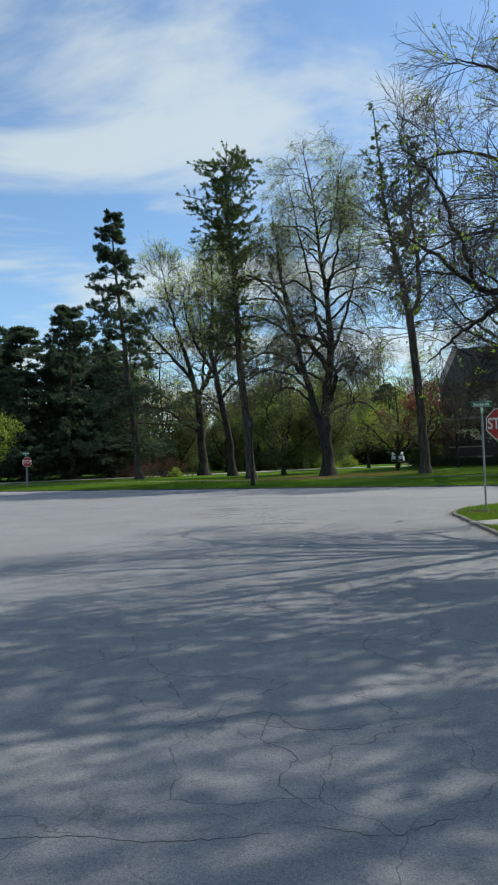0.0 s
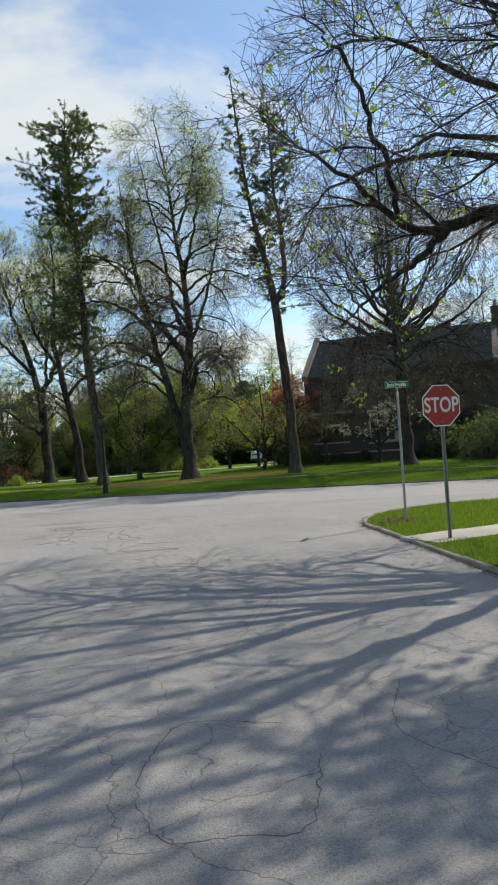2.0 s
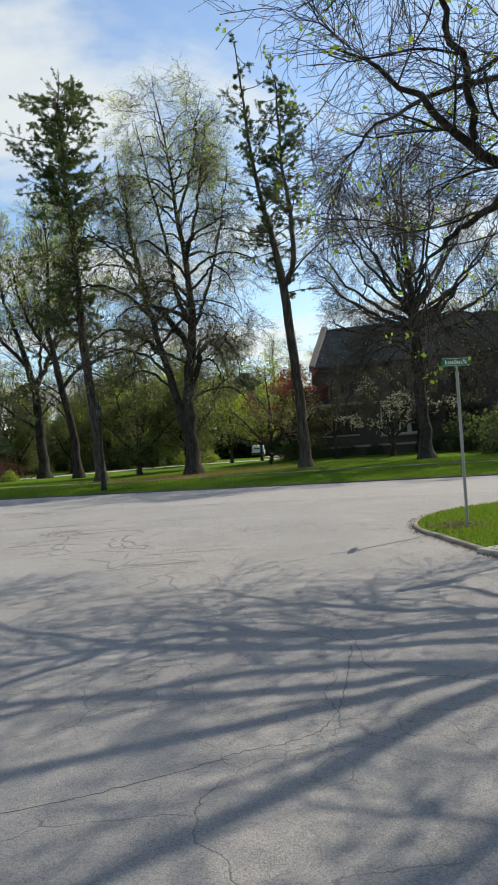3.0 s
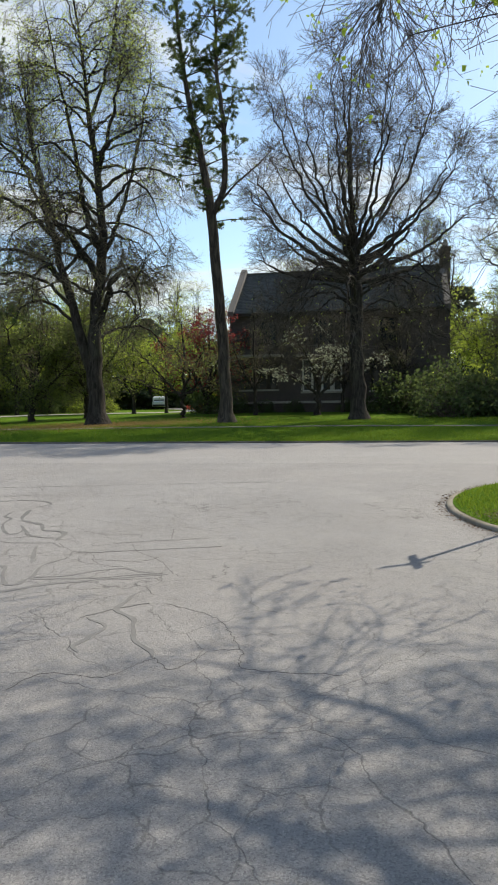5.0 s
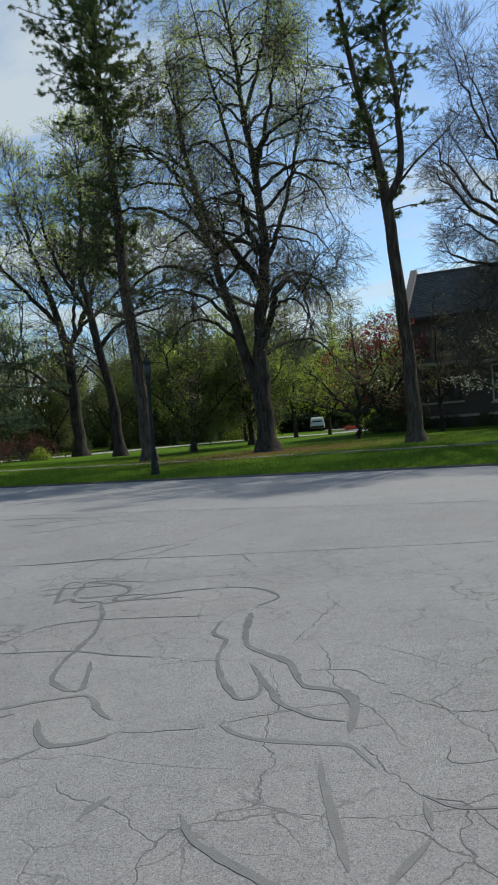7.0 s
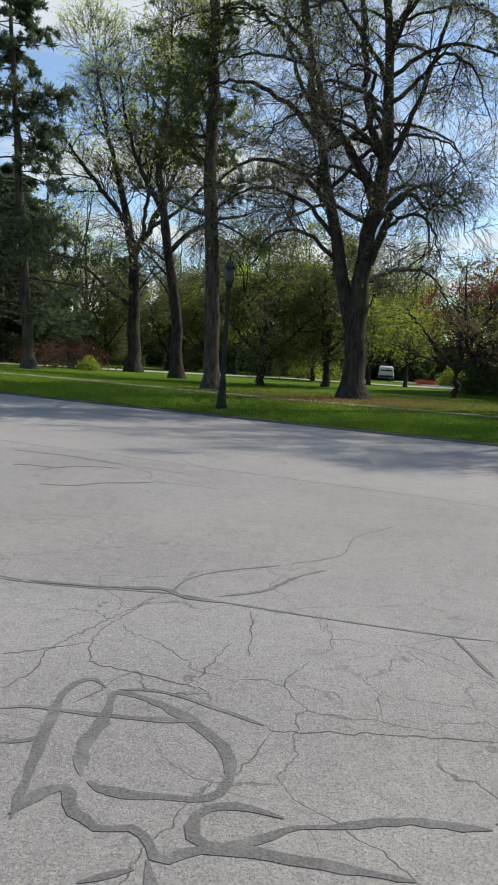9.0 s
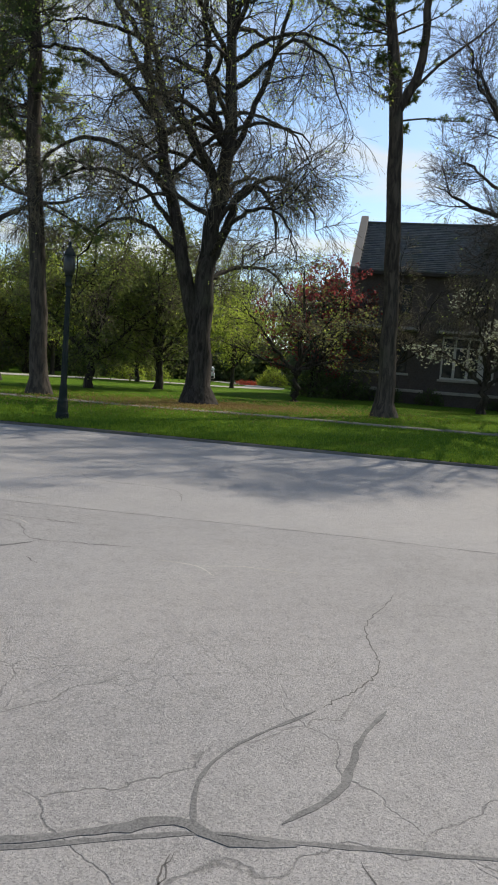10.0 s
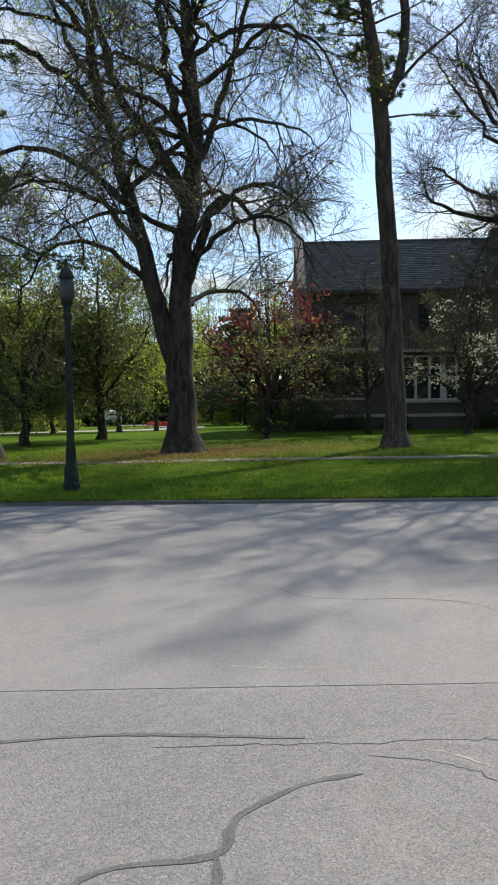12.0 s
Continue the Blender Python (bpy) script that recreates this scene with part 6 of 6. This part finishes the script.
# ---------------------------------------------------------------- road details
def seal_strip(path, width, seed, top=0.0035):
    """A band of crack sealant: a thin raised ribbon of uneven width."""
    rng = np.random.default_rng(seed)
    p = np.array(path, float)
    t = unit(np.gradient(p, axis=0))
    nrm = np.stack([t[:, 1], -t[:, 0]], 1)
    k = np.arange(len(p))
    w = width * (1 + 0.22 * np.sin(k * 0.35 + rng.uniform(0, 6)) + 0.12 * np.sin(k * 1.1))
    w *= np.clip((np.minimum(k, k[::-1]) + 0.6) / 2.5, 0, 1)
    left, right = (w * (0.5 + rng.normal(0, 0.085, len(p))) for _ in range(2))
    V = np.concatenate([np.column_stack([p + nrm * o[:, None], np.full(len(p), z)])
                        for o, z in ((-left, 0.0006), (-left * 0.985, top), (right * 0.985, top), (right, 0.0006))])
    n = len(p)
    F = [(r * n + i, r * n + i + 1, (r + 1) * n + i + 1, (r + 1) * n + i) for r in range(3) for i in range(n - 1)]
    me = mesh_of(V, np.array(F)[:, ::-1])
    me.polygons.foreach_set("use_smooth", np.zeros(len(F), bool))
    me.update()
    return me


def meander(a, b, seed, wobble=0.1, step=0.06):
    """A wandering plan line from a to b."""
    rng = np.random.default_rng(seed)
    a, b = np.array(a, float), np.array(b, float)
    n = max(6, int(np.linalg.norm(b - a) / step))
    s = np.linspace(0, 1, n)
    d = unit(b - a)
    nrm = np.array([d[1], -d[0]])
    off = sum(rng.normal(0, 1) / f * np.sin(math.pi * f * s + (0 if f == 1 else 0)) for f in (1, 2, 3, 5, 8, 13))
    return a + np.outer(s, b - a) + np.outer(off * wobble, nrm)


def ring(cx, cy, rx, ry, turn, seed, start=0.0, sweep=360.0):
    rng = np.random.default_rng(seed)
    a = np.radians(np.linspace(start, start + sweep, max(16, int(sweep / 9))))
    r = 1 + 0.06 * np.sin(2 * a + rng.uniform(0, 6)) + 0.05 * np.sin(3 * a + rng.uniform(0, 6))
    x, y = rx * r * np.cos(a), ry * r * np.sin(a)
    c, s = math.cos(radians(turn)), math.sin(radians(turn))
    return np.column_stack([cx + x * c - y * s, cy + x * s + y * c])


def bend(points, step=0.06):
    """A smooth plan line through a few points."""
    p = smooth_line([(x, y, 0, 1) for x, y in points], 12 * len(points))[0][:, :2]
    return resample(p, step)


def build_seals():
    tar = tagged(new("crack_sealant"), "dark tar bands sealing cracks across the road", "road repair", kind="structure")
    count = itertools.count(101)

    def band(w, path):
        k = next(count)
        part("tar_band", seal_strip(path, w * 0.78, k, 0.0022 + 0.00015 * (k % 9)), M["tar"], tar, smooth=False)

    band(0.055, bend([(-0.58, 24.53), (-0.53, 24.04), (-0.57, 23.40), (-0.68, 22.96), (-0.78, 22.52), (-0.79, 22.23), (-0.69, 22.02), (-0.57, 21.95), (-0.54, 22.21), (-0.54, 22.62)]))
    band(0.05, bend([(-1.34, 21.66), (-1.04, 21.78), (-0.74, 21.83), (-0.50, 21.81), (-0.42, 21.53), (-0.32, 21.31)]))
    band(0.04, bend([(-1.30, 21.52), (-0.96, 21.65)]))
    band(0.055, bend([(-0.79, 21.51), (-0.75, 21.24), (-0.67, 21.08), (-0.57, 21.05), (-0.39, 21.07), (-0.30, 21.15)]))
    band(0.05, bend([(0.57, 23.36), (0.46, 22.96), (0.54, 22.74), (0.43, 22.31), (0.41, 21.89), (0.44, 21.55), (0.48, 21.40), (0.60, 21.44), (0.67, 21.74), (0.65, 22.06)]))
    band(0.075, bend([(0.86, 23.51), (0.69, 22.64), (0.79, 22.27), (0.92, 21.99), (0.92, 21.52), (1.08, 21.37), (1.16, 21.18), (1.10, 20.94), (1.00, 20.69)]))
    band(0.05, bend([(0.65, 22.06), (0.69, 21.57), (0.72, 21.24), (0.78, 21.13), (0.88, 20.96), (1.03, 20.86)]))
    band(0.045, bend([(0.31, 21.05), (0.44, 20.83), (0.68, 20.68), (0.95, 20.56), (0.99, 20.42), (1.02, 20.23)]))
    band(0.055, bend([(0.77, 20.42), (0.73, 20.23), (0.69, 19.97)]))
    band(0.06, bend([(-0.29, 20.37), (-0.40, 20.25), (-0.45, 20.14)]))
    band(0.035, bend([(-1.11, 20.79), (-0.88, 20.94), (-0.67, 21.08)]))
    band(0.03, bend([(-1.75, 23.12), (-1.37, 23.42), (-1.05, 23.82), (-0.51, 23.86), (0.47, 23.58)]))
    band(0.03, bend([(-1.76, 23.19), (-0.78, 22.95), (-0.38, 22.69), (-0.01, 22.48)]))
    band(0.045, bend([(0.69, 24.75), (1.07, 24.50), (1.22, 24.02), (0.93, 23.71)]))
    band(0.055, bend([(0.04, 20.10), (0.08, 19.88), (0.25, 19.62), (0.38, 19.43), (0.36, 19.13), (0.36, 18.81), (0.39, 18.64), (0.48, 18.63), (0.57, 18.80)]))
    band(0.05, bend([(0.57, 18.80), (0.64, 18.91), (0.76, 19.34), (1.03, 19.61)]))
    band(0.055, bend([(0.74, 20.27), (0.68, 19.75), (0.65, 19.46)]))
    band(0.05, bend([(0.59, 18.87), (0.93, 18.79), (1.28, 18.88), (1.55, 18.86), (1.64, 18.68), (1.82, 18.50)]))
    band(0.045, bend([(0.58, 18.80), (0.94, 18.66), (1.26, 18.56), (1.53, 18.56), (1.87, 18.50)]))
    band(0.07, bend([(0.00, 18.28), (0.21, 18.37), (0.50, 18.45), (0.74, 18.51), (1.01, 18.49), (1.25, 18.52)]))
    band(0.035, bend([(1.14, 19.95), (1.27, 19.80), (1.60, 19.75), (2.05, 19.66), (2.42, 19.59), (2.81, 19.52)]))
    band(0.05, bend([(1.12, 19.91), (1.06, 19.63)]))
    band(0.05, meander((0.96, 17.3), (0.8, 16.5), 26, 0.05))
    band(0.05, meander((1.5, 17.9), (1.25, 16.2), 27, 0.12))
    band(0.03, meander((0.9, 17.3), (1.5, 17.5), 28, 0.04))
    band(0.045, bend([(-0.5, 18.0), (0.04, 18.3), (0.4, 18.42), (0.74, 18.53), (1.26, 18.5), (1.9, 18.45)]))
    band(0.068, bend([(-0.87, 25.01), (-0.89, 25.21), (-0.83, 25.53), (-0.80, 25.73), (-0.54, 25.57), (-0.33, 25.29), (-0.28, 25.07), (-0.37, 24.88), (-0.64, 24.89), (-0.79, 24.93), (-0.87, 25.01)]))
    band(0.056, bend([(-1.07, 24.73), (-1.07, 25.08), (-1.07, 25.49), (-1.05, 25.74), (-0.95, 25.87), (-0.83, 25.72)]))
    band(0.04, bend([(-0.80, 25.76), (-0.57, 25.74), (-0.28, 25.56), (-0.11, 25.44)]))
    band(0.056, bend([(-1.24, 25.24), (-1.11, 25.27), (-1.08, 25.36)]))
    band(0.04, bend([(-1.31, 25.53), (-1.20, 25.56), (-1.05, 25.53), (-0.81, 25.49), (-0.41, 25.45)]))
    band(0.064, bend([(-1.08, 24.76), (-1.02, 24.86), (-0.91, 24.93), (-0.87, 24.80), (-0.76, 24.69), (-0.64, 24.69), (-0.58, 24.61), (-0.54, 24.52), (-0.47, 24.56), (-0.34, 24.59), (-0.19, 24.56), (0.02, 24.51), (0.33, 24.43)]))
    band(0.052, bend([(-0.10, 24.76), (-0.27, 24.83), (-0.39, 24.80), (-0.44, 24.70), (-0.42, 24.63), (-0.34, 24.60), (-0.19, 24.64), (-0.08, 24.70), (0.10, 24.72), (0.35, 24.75), (0.68, 24.71)]))
    band(0.056, bend([(-0.79, 24.42), (-0.58, 24.50)]))
    band(0.032, bend([(-1.81, 27.44), (-1.37, 27.34), (-0.60, 27.26), (-0.26, 27.13), (0.45, 26.87), (1.19, 26.64), (1.47, 26.58)]))
    band(0.024, bend([(-0.60, 27.26), (-0.49, 27.59), (-0.24, 27.84), (0.31, 28.11)]))
    band(0.04, bend([(-0.26, 27.24), (0.07, 27.41), (0.36, 27.78), (0.67, 28.05)]))
    band(0.04, bend([(1.19, 26.64), (1.21, 26.25), (1.22, 26.00)]))
    band(0.048, bend([(-2.32, 31.19), (-2.04, 31.17), (-1.87, 31.22), (-1.68, 31.41), (-1.56, 31.49), (-1.22, 31.60), (-0.95, 31.72)]))
    band(0.045, bend([(-2.95, 32.55), (-2.74, 32.61), (-2.37, 32.49), (-2.24, 32.61), (-2.14, 32.69), (-1.80, 32.76), (-1.50, 32.70)]))
    band(0.06, bend([(-2.36, 32.50), (-2.42, 32.36), (-2.52, 32.20)]))
    band(0.035, bend([(-3.3, 34.05), (-2.89, 33.88), (-2.38, 33.67), (-2.0, 33.44), (-1.53, 33.12)]))
    band(0.06, bend([(-1.60, 27.42), (-1.27, 27.37), (-0.98, 27.35), (-0.65, 27.35), (-0.50, 27.19), (-0.20, 27.09)]))
    # cracks are strips on the surface; the darkness inside them is painted
    cracks = tagged(new("road_cracks"), "ragged cracks in the old asphalt, laid on as thin dark strips", "road crack", kind="structure")
    rag = np.random.default_rng(61)

    def crack(*pts):
        p = bend(pts, 0.035)
        p = p + np.cumsum(rag.normal(0, 0.006, p.shape), axis=0) * 0.5 + rag.normal(0, 0.007, p.shape)
        part("crack", seal_strip(p, 0.0065, next(count), 0.0016), M["crack"], cracks, smooth=False)

    crack((-0.30, 21.15), (-0.07, 21.07), (0.23, 21.04))
    crack((0.31, 21.05), (0.51, 21.10), (0.78, 21.13))
    crack((1.02, 21.78), (1.33, 21.66), (1.39, 21.41), (1.47, 21.31))
    crack((1.02, 22.43), (1.30, 22.85), (1.78, 23.64))
    crack((1.03, 20.74), (1.24, 20.75))
    crack((0.20, 22.30), (0.44, 22.26))
    crack((1.45, 20.40), (1.42, 20.18), (1.86, 20.21), (2.29, 20.16), (2.82, 20.08))
    crack((1.86, 20.21), (1.82, 19.71), (1.92, 19.31), (1.94, 18.93), (1.94, 18.56), (1.95, 18.27))
    crack((1.31, 19.41), (1.49, 19.28), (1.80, 19.13), (2.03, 19.27))
    crack((1.23, 18.48), (1.51, 18.38), (1.71, 18.32), (1.77, 18.20))
    crack((1.53, 18.17), (1.58, 18.05), (1.58, 17.86), (1.60, 17.74))
    crack((1.42, 21.22), (1.65, 20.82), (2.01, 20.65), (1.99, 20.40))
    crack((2.53, 20.85), (2.35, 20.23))
    crack((1.29, 19.84), (1.33, 19.56), (1.29, 19.42), (1.36, 19.10), (1.57, 18.89))
    crack((1.02, 20.53), (1.12, 20.01), (1.29, 19.84))
    crack((0.74, 18.51), (0.89, 18.48))
    crack((0.90, 18.26), (1.03, 18.19), (1.22, 18.16))
    crack((-0.2, 2.95), (0.1, 3.05), (0.54, 3.16), (0.76, 2.8), (1.22, 2.76))
    crack((0.55, 3.2), (0.48, 2.7), (0.7, 2.39), (0.6, 2.0), (0.78, 1.65))
    crack((-0.9, 1.49), (-0.4, 1.5), (-0.09, 1.42), (0.5, 1.5))
    crack((0.74, 1.5), (1.08, 1.4), (1.5, 1.6))
    crack((0.54, 7.4), (0.66, 6.93), (0.96, 6.89), (1.33, 6.85), (1.52, 7.2), (1.7, 7.7))
    crack((0.54, 7.4), (0.63, 7.91), (0.94, 8.49), (1.58, 8.24))
    crack((0.3, 15.98), (0.53, 16.16), (0.88, 15.97), (1.22, 16.16), (1.3, 15.9), (1.67, 16.17))
    crack((1.67, 16.17), (1.85, 16.09), (1.75, 15.76), (2.3, 15.4))
    crack((1.85, 16.09), (1.89, 16.89), (1.6, 17.5))
    crack((2.0, 13.4), (2.5, 12.6), (2.4, 11.8), (3.1, 11.2))
    crack((1.0, 10.6), (1.8, 10.9), (2.5, 12.6))
    crack((-1.2, 9.4), (-0.6, 10.2), (0.2, 10.4), (1.0, 10.6))
    crack((2.2, 6.0), (2.6, 6.9), (2.3, 7.8), (2.7, 8.8))
    crack((-1.4, 4.4), (-0.8, 5.0), (-0.9, 5.8), (-0.2, 6.3))
    crack((1.9, 4.2), (1.5, 4.9), (1.8, 5.7))
    crack((-0.11, 25.44), (-0.03, 25.39), (0.49, 25.38), (0.95, 25.34))
    crack((0.31, 28.11), (0.85, 28.50), (1.08, 29.14), (1.68, 29.85))
    crack((-0.71, 27.19), (-0.99, 26.50), (-0.99, 26.10), (-0.76, 25.98), (-0.36, 25.76))
    crack((-0.06, 26.98), (-0.11, 26.18))
    crack((-0.22, 26.40), (-0.40, 25.88))
    crack((-0.09, 25.37), (-0.16, 25.20), (-0.29, 25.03))
    crack((-1.47, 26.13), (-1.18, 26.27), (-0.95, 26.38))
    crack((-1.36, 25.72), (-1.26, 25.94), (-1.21, 26.31), (-0.71, 27.19))
    crack((-1.00, 25.60), (-0.76, 25.98), (-0.68, 25.76), (-0.36, 25.73))
    crack((-1.39, 32.84), (-1.10, 32.60), (-1.02, 32.29), (-1.00, 32.03), (-0.83, 31.80), (-0.05, 31.49))
    crack((-0.08, 36.06), (0.02, 35.42), (0.71, 34.96), (1.00, 34.52), (0.92, 33.81))
    crack((-2.51, 31.80), (-2.26, 31.54))
    crack((-1.05, 31.21), (-0.99, 30.96))
    crack((-2.25, 33.44), (-1.34, 32.97), (-0.45, 32.47))
    for pts in ([(-1.16, 32.79), (-1.04, 32.65), (-0.97, 32.43)], [(-1.42, 34.30), (-1.1, 34.05), (-0.7, 33.85)], [(0.05, 31.02), (0.35, 30.8), (0.42, 30.45)],
                [(0.35, 30.8), (0.75, 30.75), (1.2, 30.5)]):
        part("scuff", seal_strip(bend(pts, 0.035) + rag.normal(0, 0.006, (len(bend(pts, 0.035)), 2)), 0.014, next(count), 0.0014), M["concrete"], cracks, "pale scuffed crack edge")
    seam = tagged(new("pavement_seam"), "long sealed joint where the two streets meet", "road repair", kind="structure")
    for a, b, w in (((1.4, 26.6), (5.8, 25.2), 0.014), ((-9, 29.6), (-1.65, 27.43), 0.03), ((-7, 36.97), (9, 28.08), 0.006)):
        k = next(count)
        part("tar_band", seal_strip(meander(a, b, k, 0.06, 0.1), w, k, 0.0019), M["tar"], seam, smooth=False)


build_seals()


# ---------------------------------------------------------------- grass and litter
def grass(name, pts, h, w, seed, label, lean=0.35):
    rng = np.random.default_rng(seed)
    p = np.array(pts)
    K = len(p)
    a = rng.uniform(0, 2 * np.pi, K)
    side = np.stack([np.cos(a), np.sin(a), np.zeros(K)], 1)
    hh = (h * rng.uniform(0.5, 1.3, K))[:, None]
    tip = p + np.array([0, 0, 1]) * hh + rng.normal(0, lean, (K, 3)) * np.array([1, 1, 0]) * hh
    ww = (w * rng.uniform(0.6, 1.3, K))[:, None]
    V = np.stack([p - side * ww, p + side * ww, tip], 1).reshape(-1, 3)
    ob = part(name, mesh_of(V, np.arange(K * 3).reshape(K, 3)), M["blade"])
    tagged(ob, label, "grass", kind="stuff")


def build_grass():
    rng = np.random.default_rng(77)
    # far lawn, thicker near the kerb
    n = 150000
    s = rng.uniform(-26, 30, n)
    d = 0.04 + 13 * rng.uniform(0, 1, n) ** 1.5
    keep = np.abs(d - 7.4) > 0.53
    pts = [(*street(a, b), 0) for a, b in zip(s[keep], d[keep])]
    pts = [(x, y, lawn_z(x, y) - 0.01) for x, y, _ in pts]
    grass("grass", pts, 0.075, 0.011, 78, "short mown grass blades on the far lawn")
    # corner lawn
    pts = []
    edge = np.array(NEAR)
    n = 110000
    x = rng.uniform(5.5, 20, n)
    y = rng.uniform(11.5, 23.3, n)
    c = np.array([10.62, 18.6])
    a = math.atan2(0.6, 2.4)
    for i in range(n):
        px, py = x[i], y[i]
        if px < 4.40 + 0.095 * py + 0.14:
            continue
        if py > 18.6 and px < 12.7 and math.hypot(px - c[0], py - c[1]) > 4.30:
            continue
        if px >= 12.7 and py > 22.3 - 0.59 * (px - 12.7):
            continue
        u = (px - 6.0) * math.cos(a) + (py - 15.97) * math.sin(a)
        v = -(px - 6.0) * math.sin(a) + (py - 15.97) * math.cos(a)
        if u > -0.1 and abs(v + 0.014 * u * u) < 0.62:
            continue
        if math.hypot(px - 7.1, py - 19.4) < 0.75 * (0.6 + 0.5 * noise.noise((px * 2, py * 2, 0))):
            continue
        pts.append((px, py, 0.054))
    grass("grass", pts, 0.065, 0.009, 79, "bright short grass blades on the street corner")
    # dead leaves by the kerb and the corner
    K = 2600
    q = resample(NEAR, 0.05)
    near = q[(q[:, 1] > 12) & (q[:, 0] < 14)]
    i = rng.integers(0, len(near), K)
    pos = near[i] + rng.normal(0, 0.07, (K, 2)) - np.array([0.05, -0.02])
    t = rng.uniform(0, 1, K)
    spot = np.array([7.0, 19.35]) + rng.normal(0, 0.3, (K, 2))
    pos = np.where((t < 0.4)[:, None], spot, pos)
    z = np.where(t < 0.4, 0.09, 0.01)
    inside = np.hypot(pos[:, 0] - c[0], pos[:, 1] - c[1]) < 4.35
    z = np.where((t >= 0.4) & ((pos[:, 0] > 4.40 + 0.095 * pos[:, 1]) & ((pos[:, 1] < 18.6) | inside)), 0.096, z)
    v, f = leaf_quads(np.column_stack([pos, z + 0.006]), 0.05, rng, 0.003, 1, 0.0)
    v = v.reshape(-1, 4, 3)
    v[:, :, 2] = v[:, :1, 2] + (v[:, :, 2] - v[:, :1, 2]) * 0.25
    v[:, :, 2] = np.maximum(v[:, :, 2], v[:, :1, 2] - 0.004)
    K = 15000
    rr = np.abs(rng.normal(0, 2.6, K)) + 0.3
    aa = rng.uniform(0, 2 * np.pi, K)
    px, py = 6.3 + rr * np.cos(aa) * 1.5, 51.3 + rr * np.sin(aa) * 0.9
    zz = np.array([lawn_z(a, b) for a, b in zip(px, py)]) + 0.055
    lv, lf = leaf_quads(np.column_stack([px, py, zz]), 0.055, rng, 0.02, 1, 0.0)
    tagged(part("dry_leaves", mesh_of(lv, lf), M["dry"]), "dry yellow-brown leaves lying under the elm", "leaves", kind="stuff")
    tagged(part("leaf_litter", mesh_of(v.reshape(-1, 3), f), M["mulch"]), "dry brown leaf litter along the kerb", "leaves", kind="stuff")


build_grass()
build_kerbs()
build_walks()
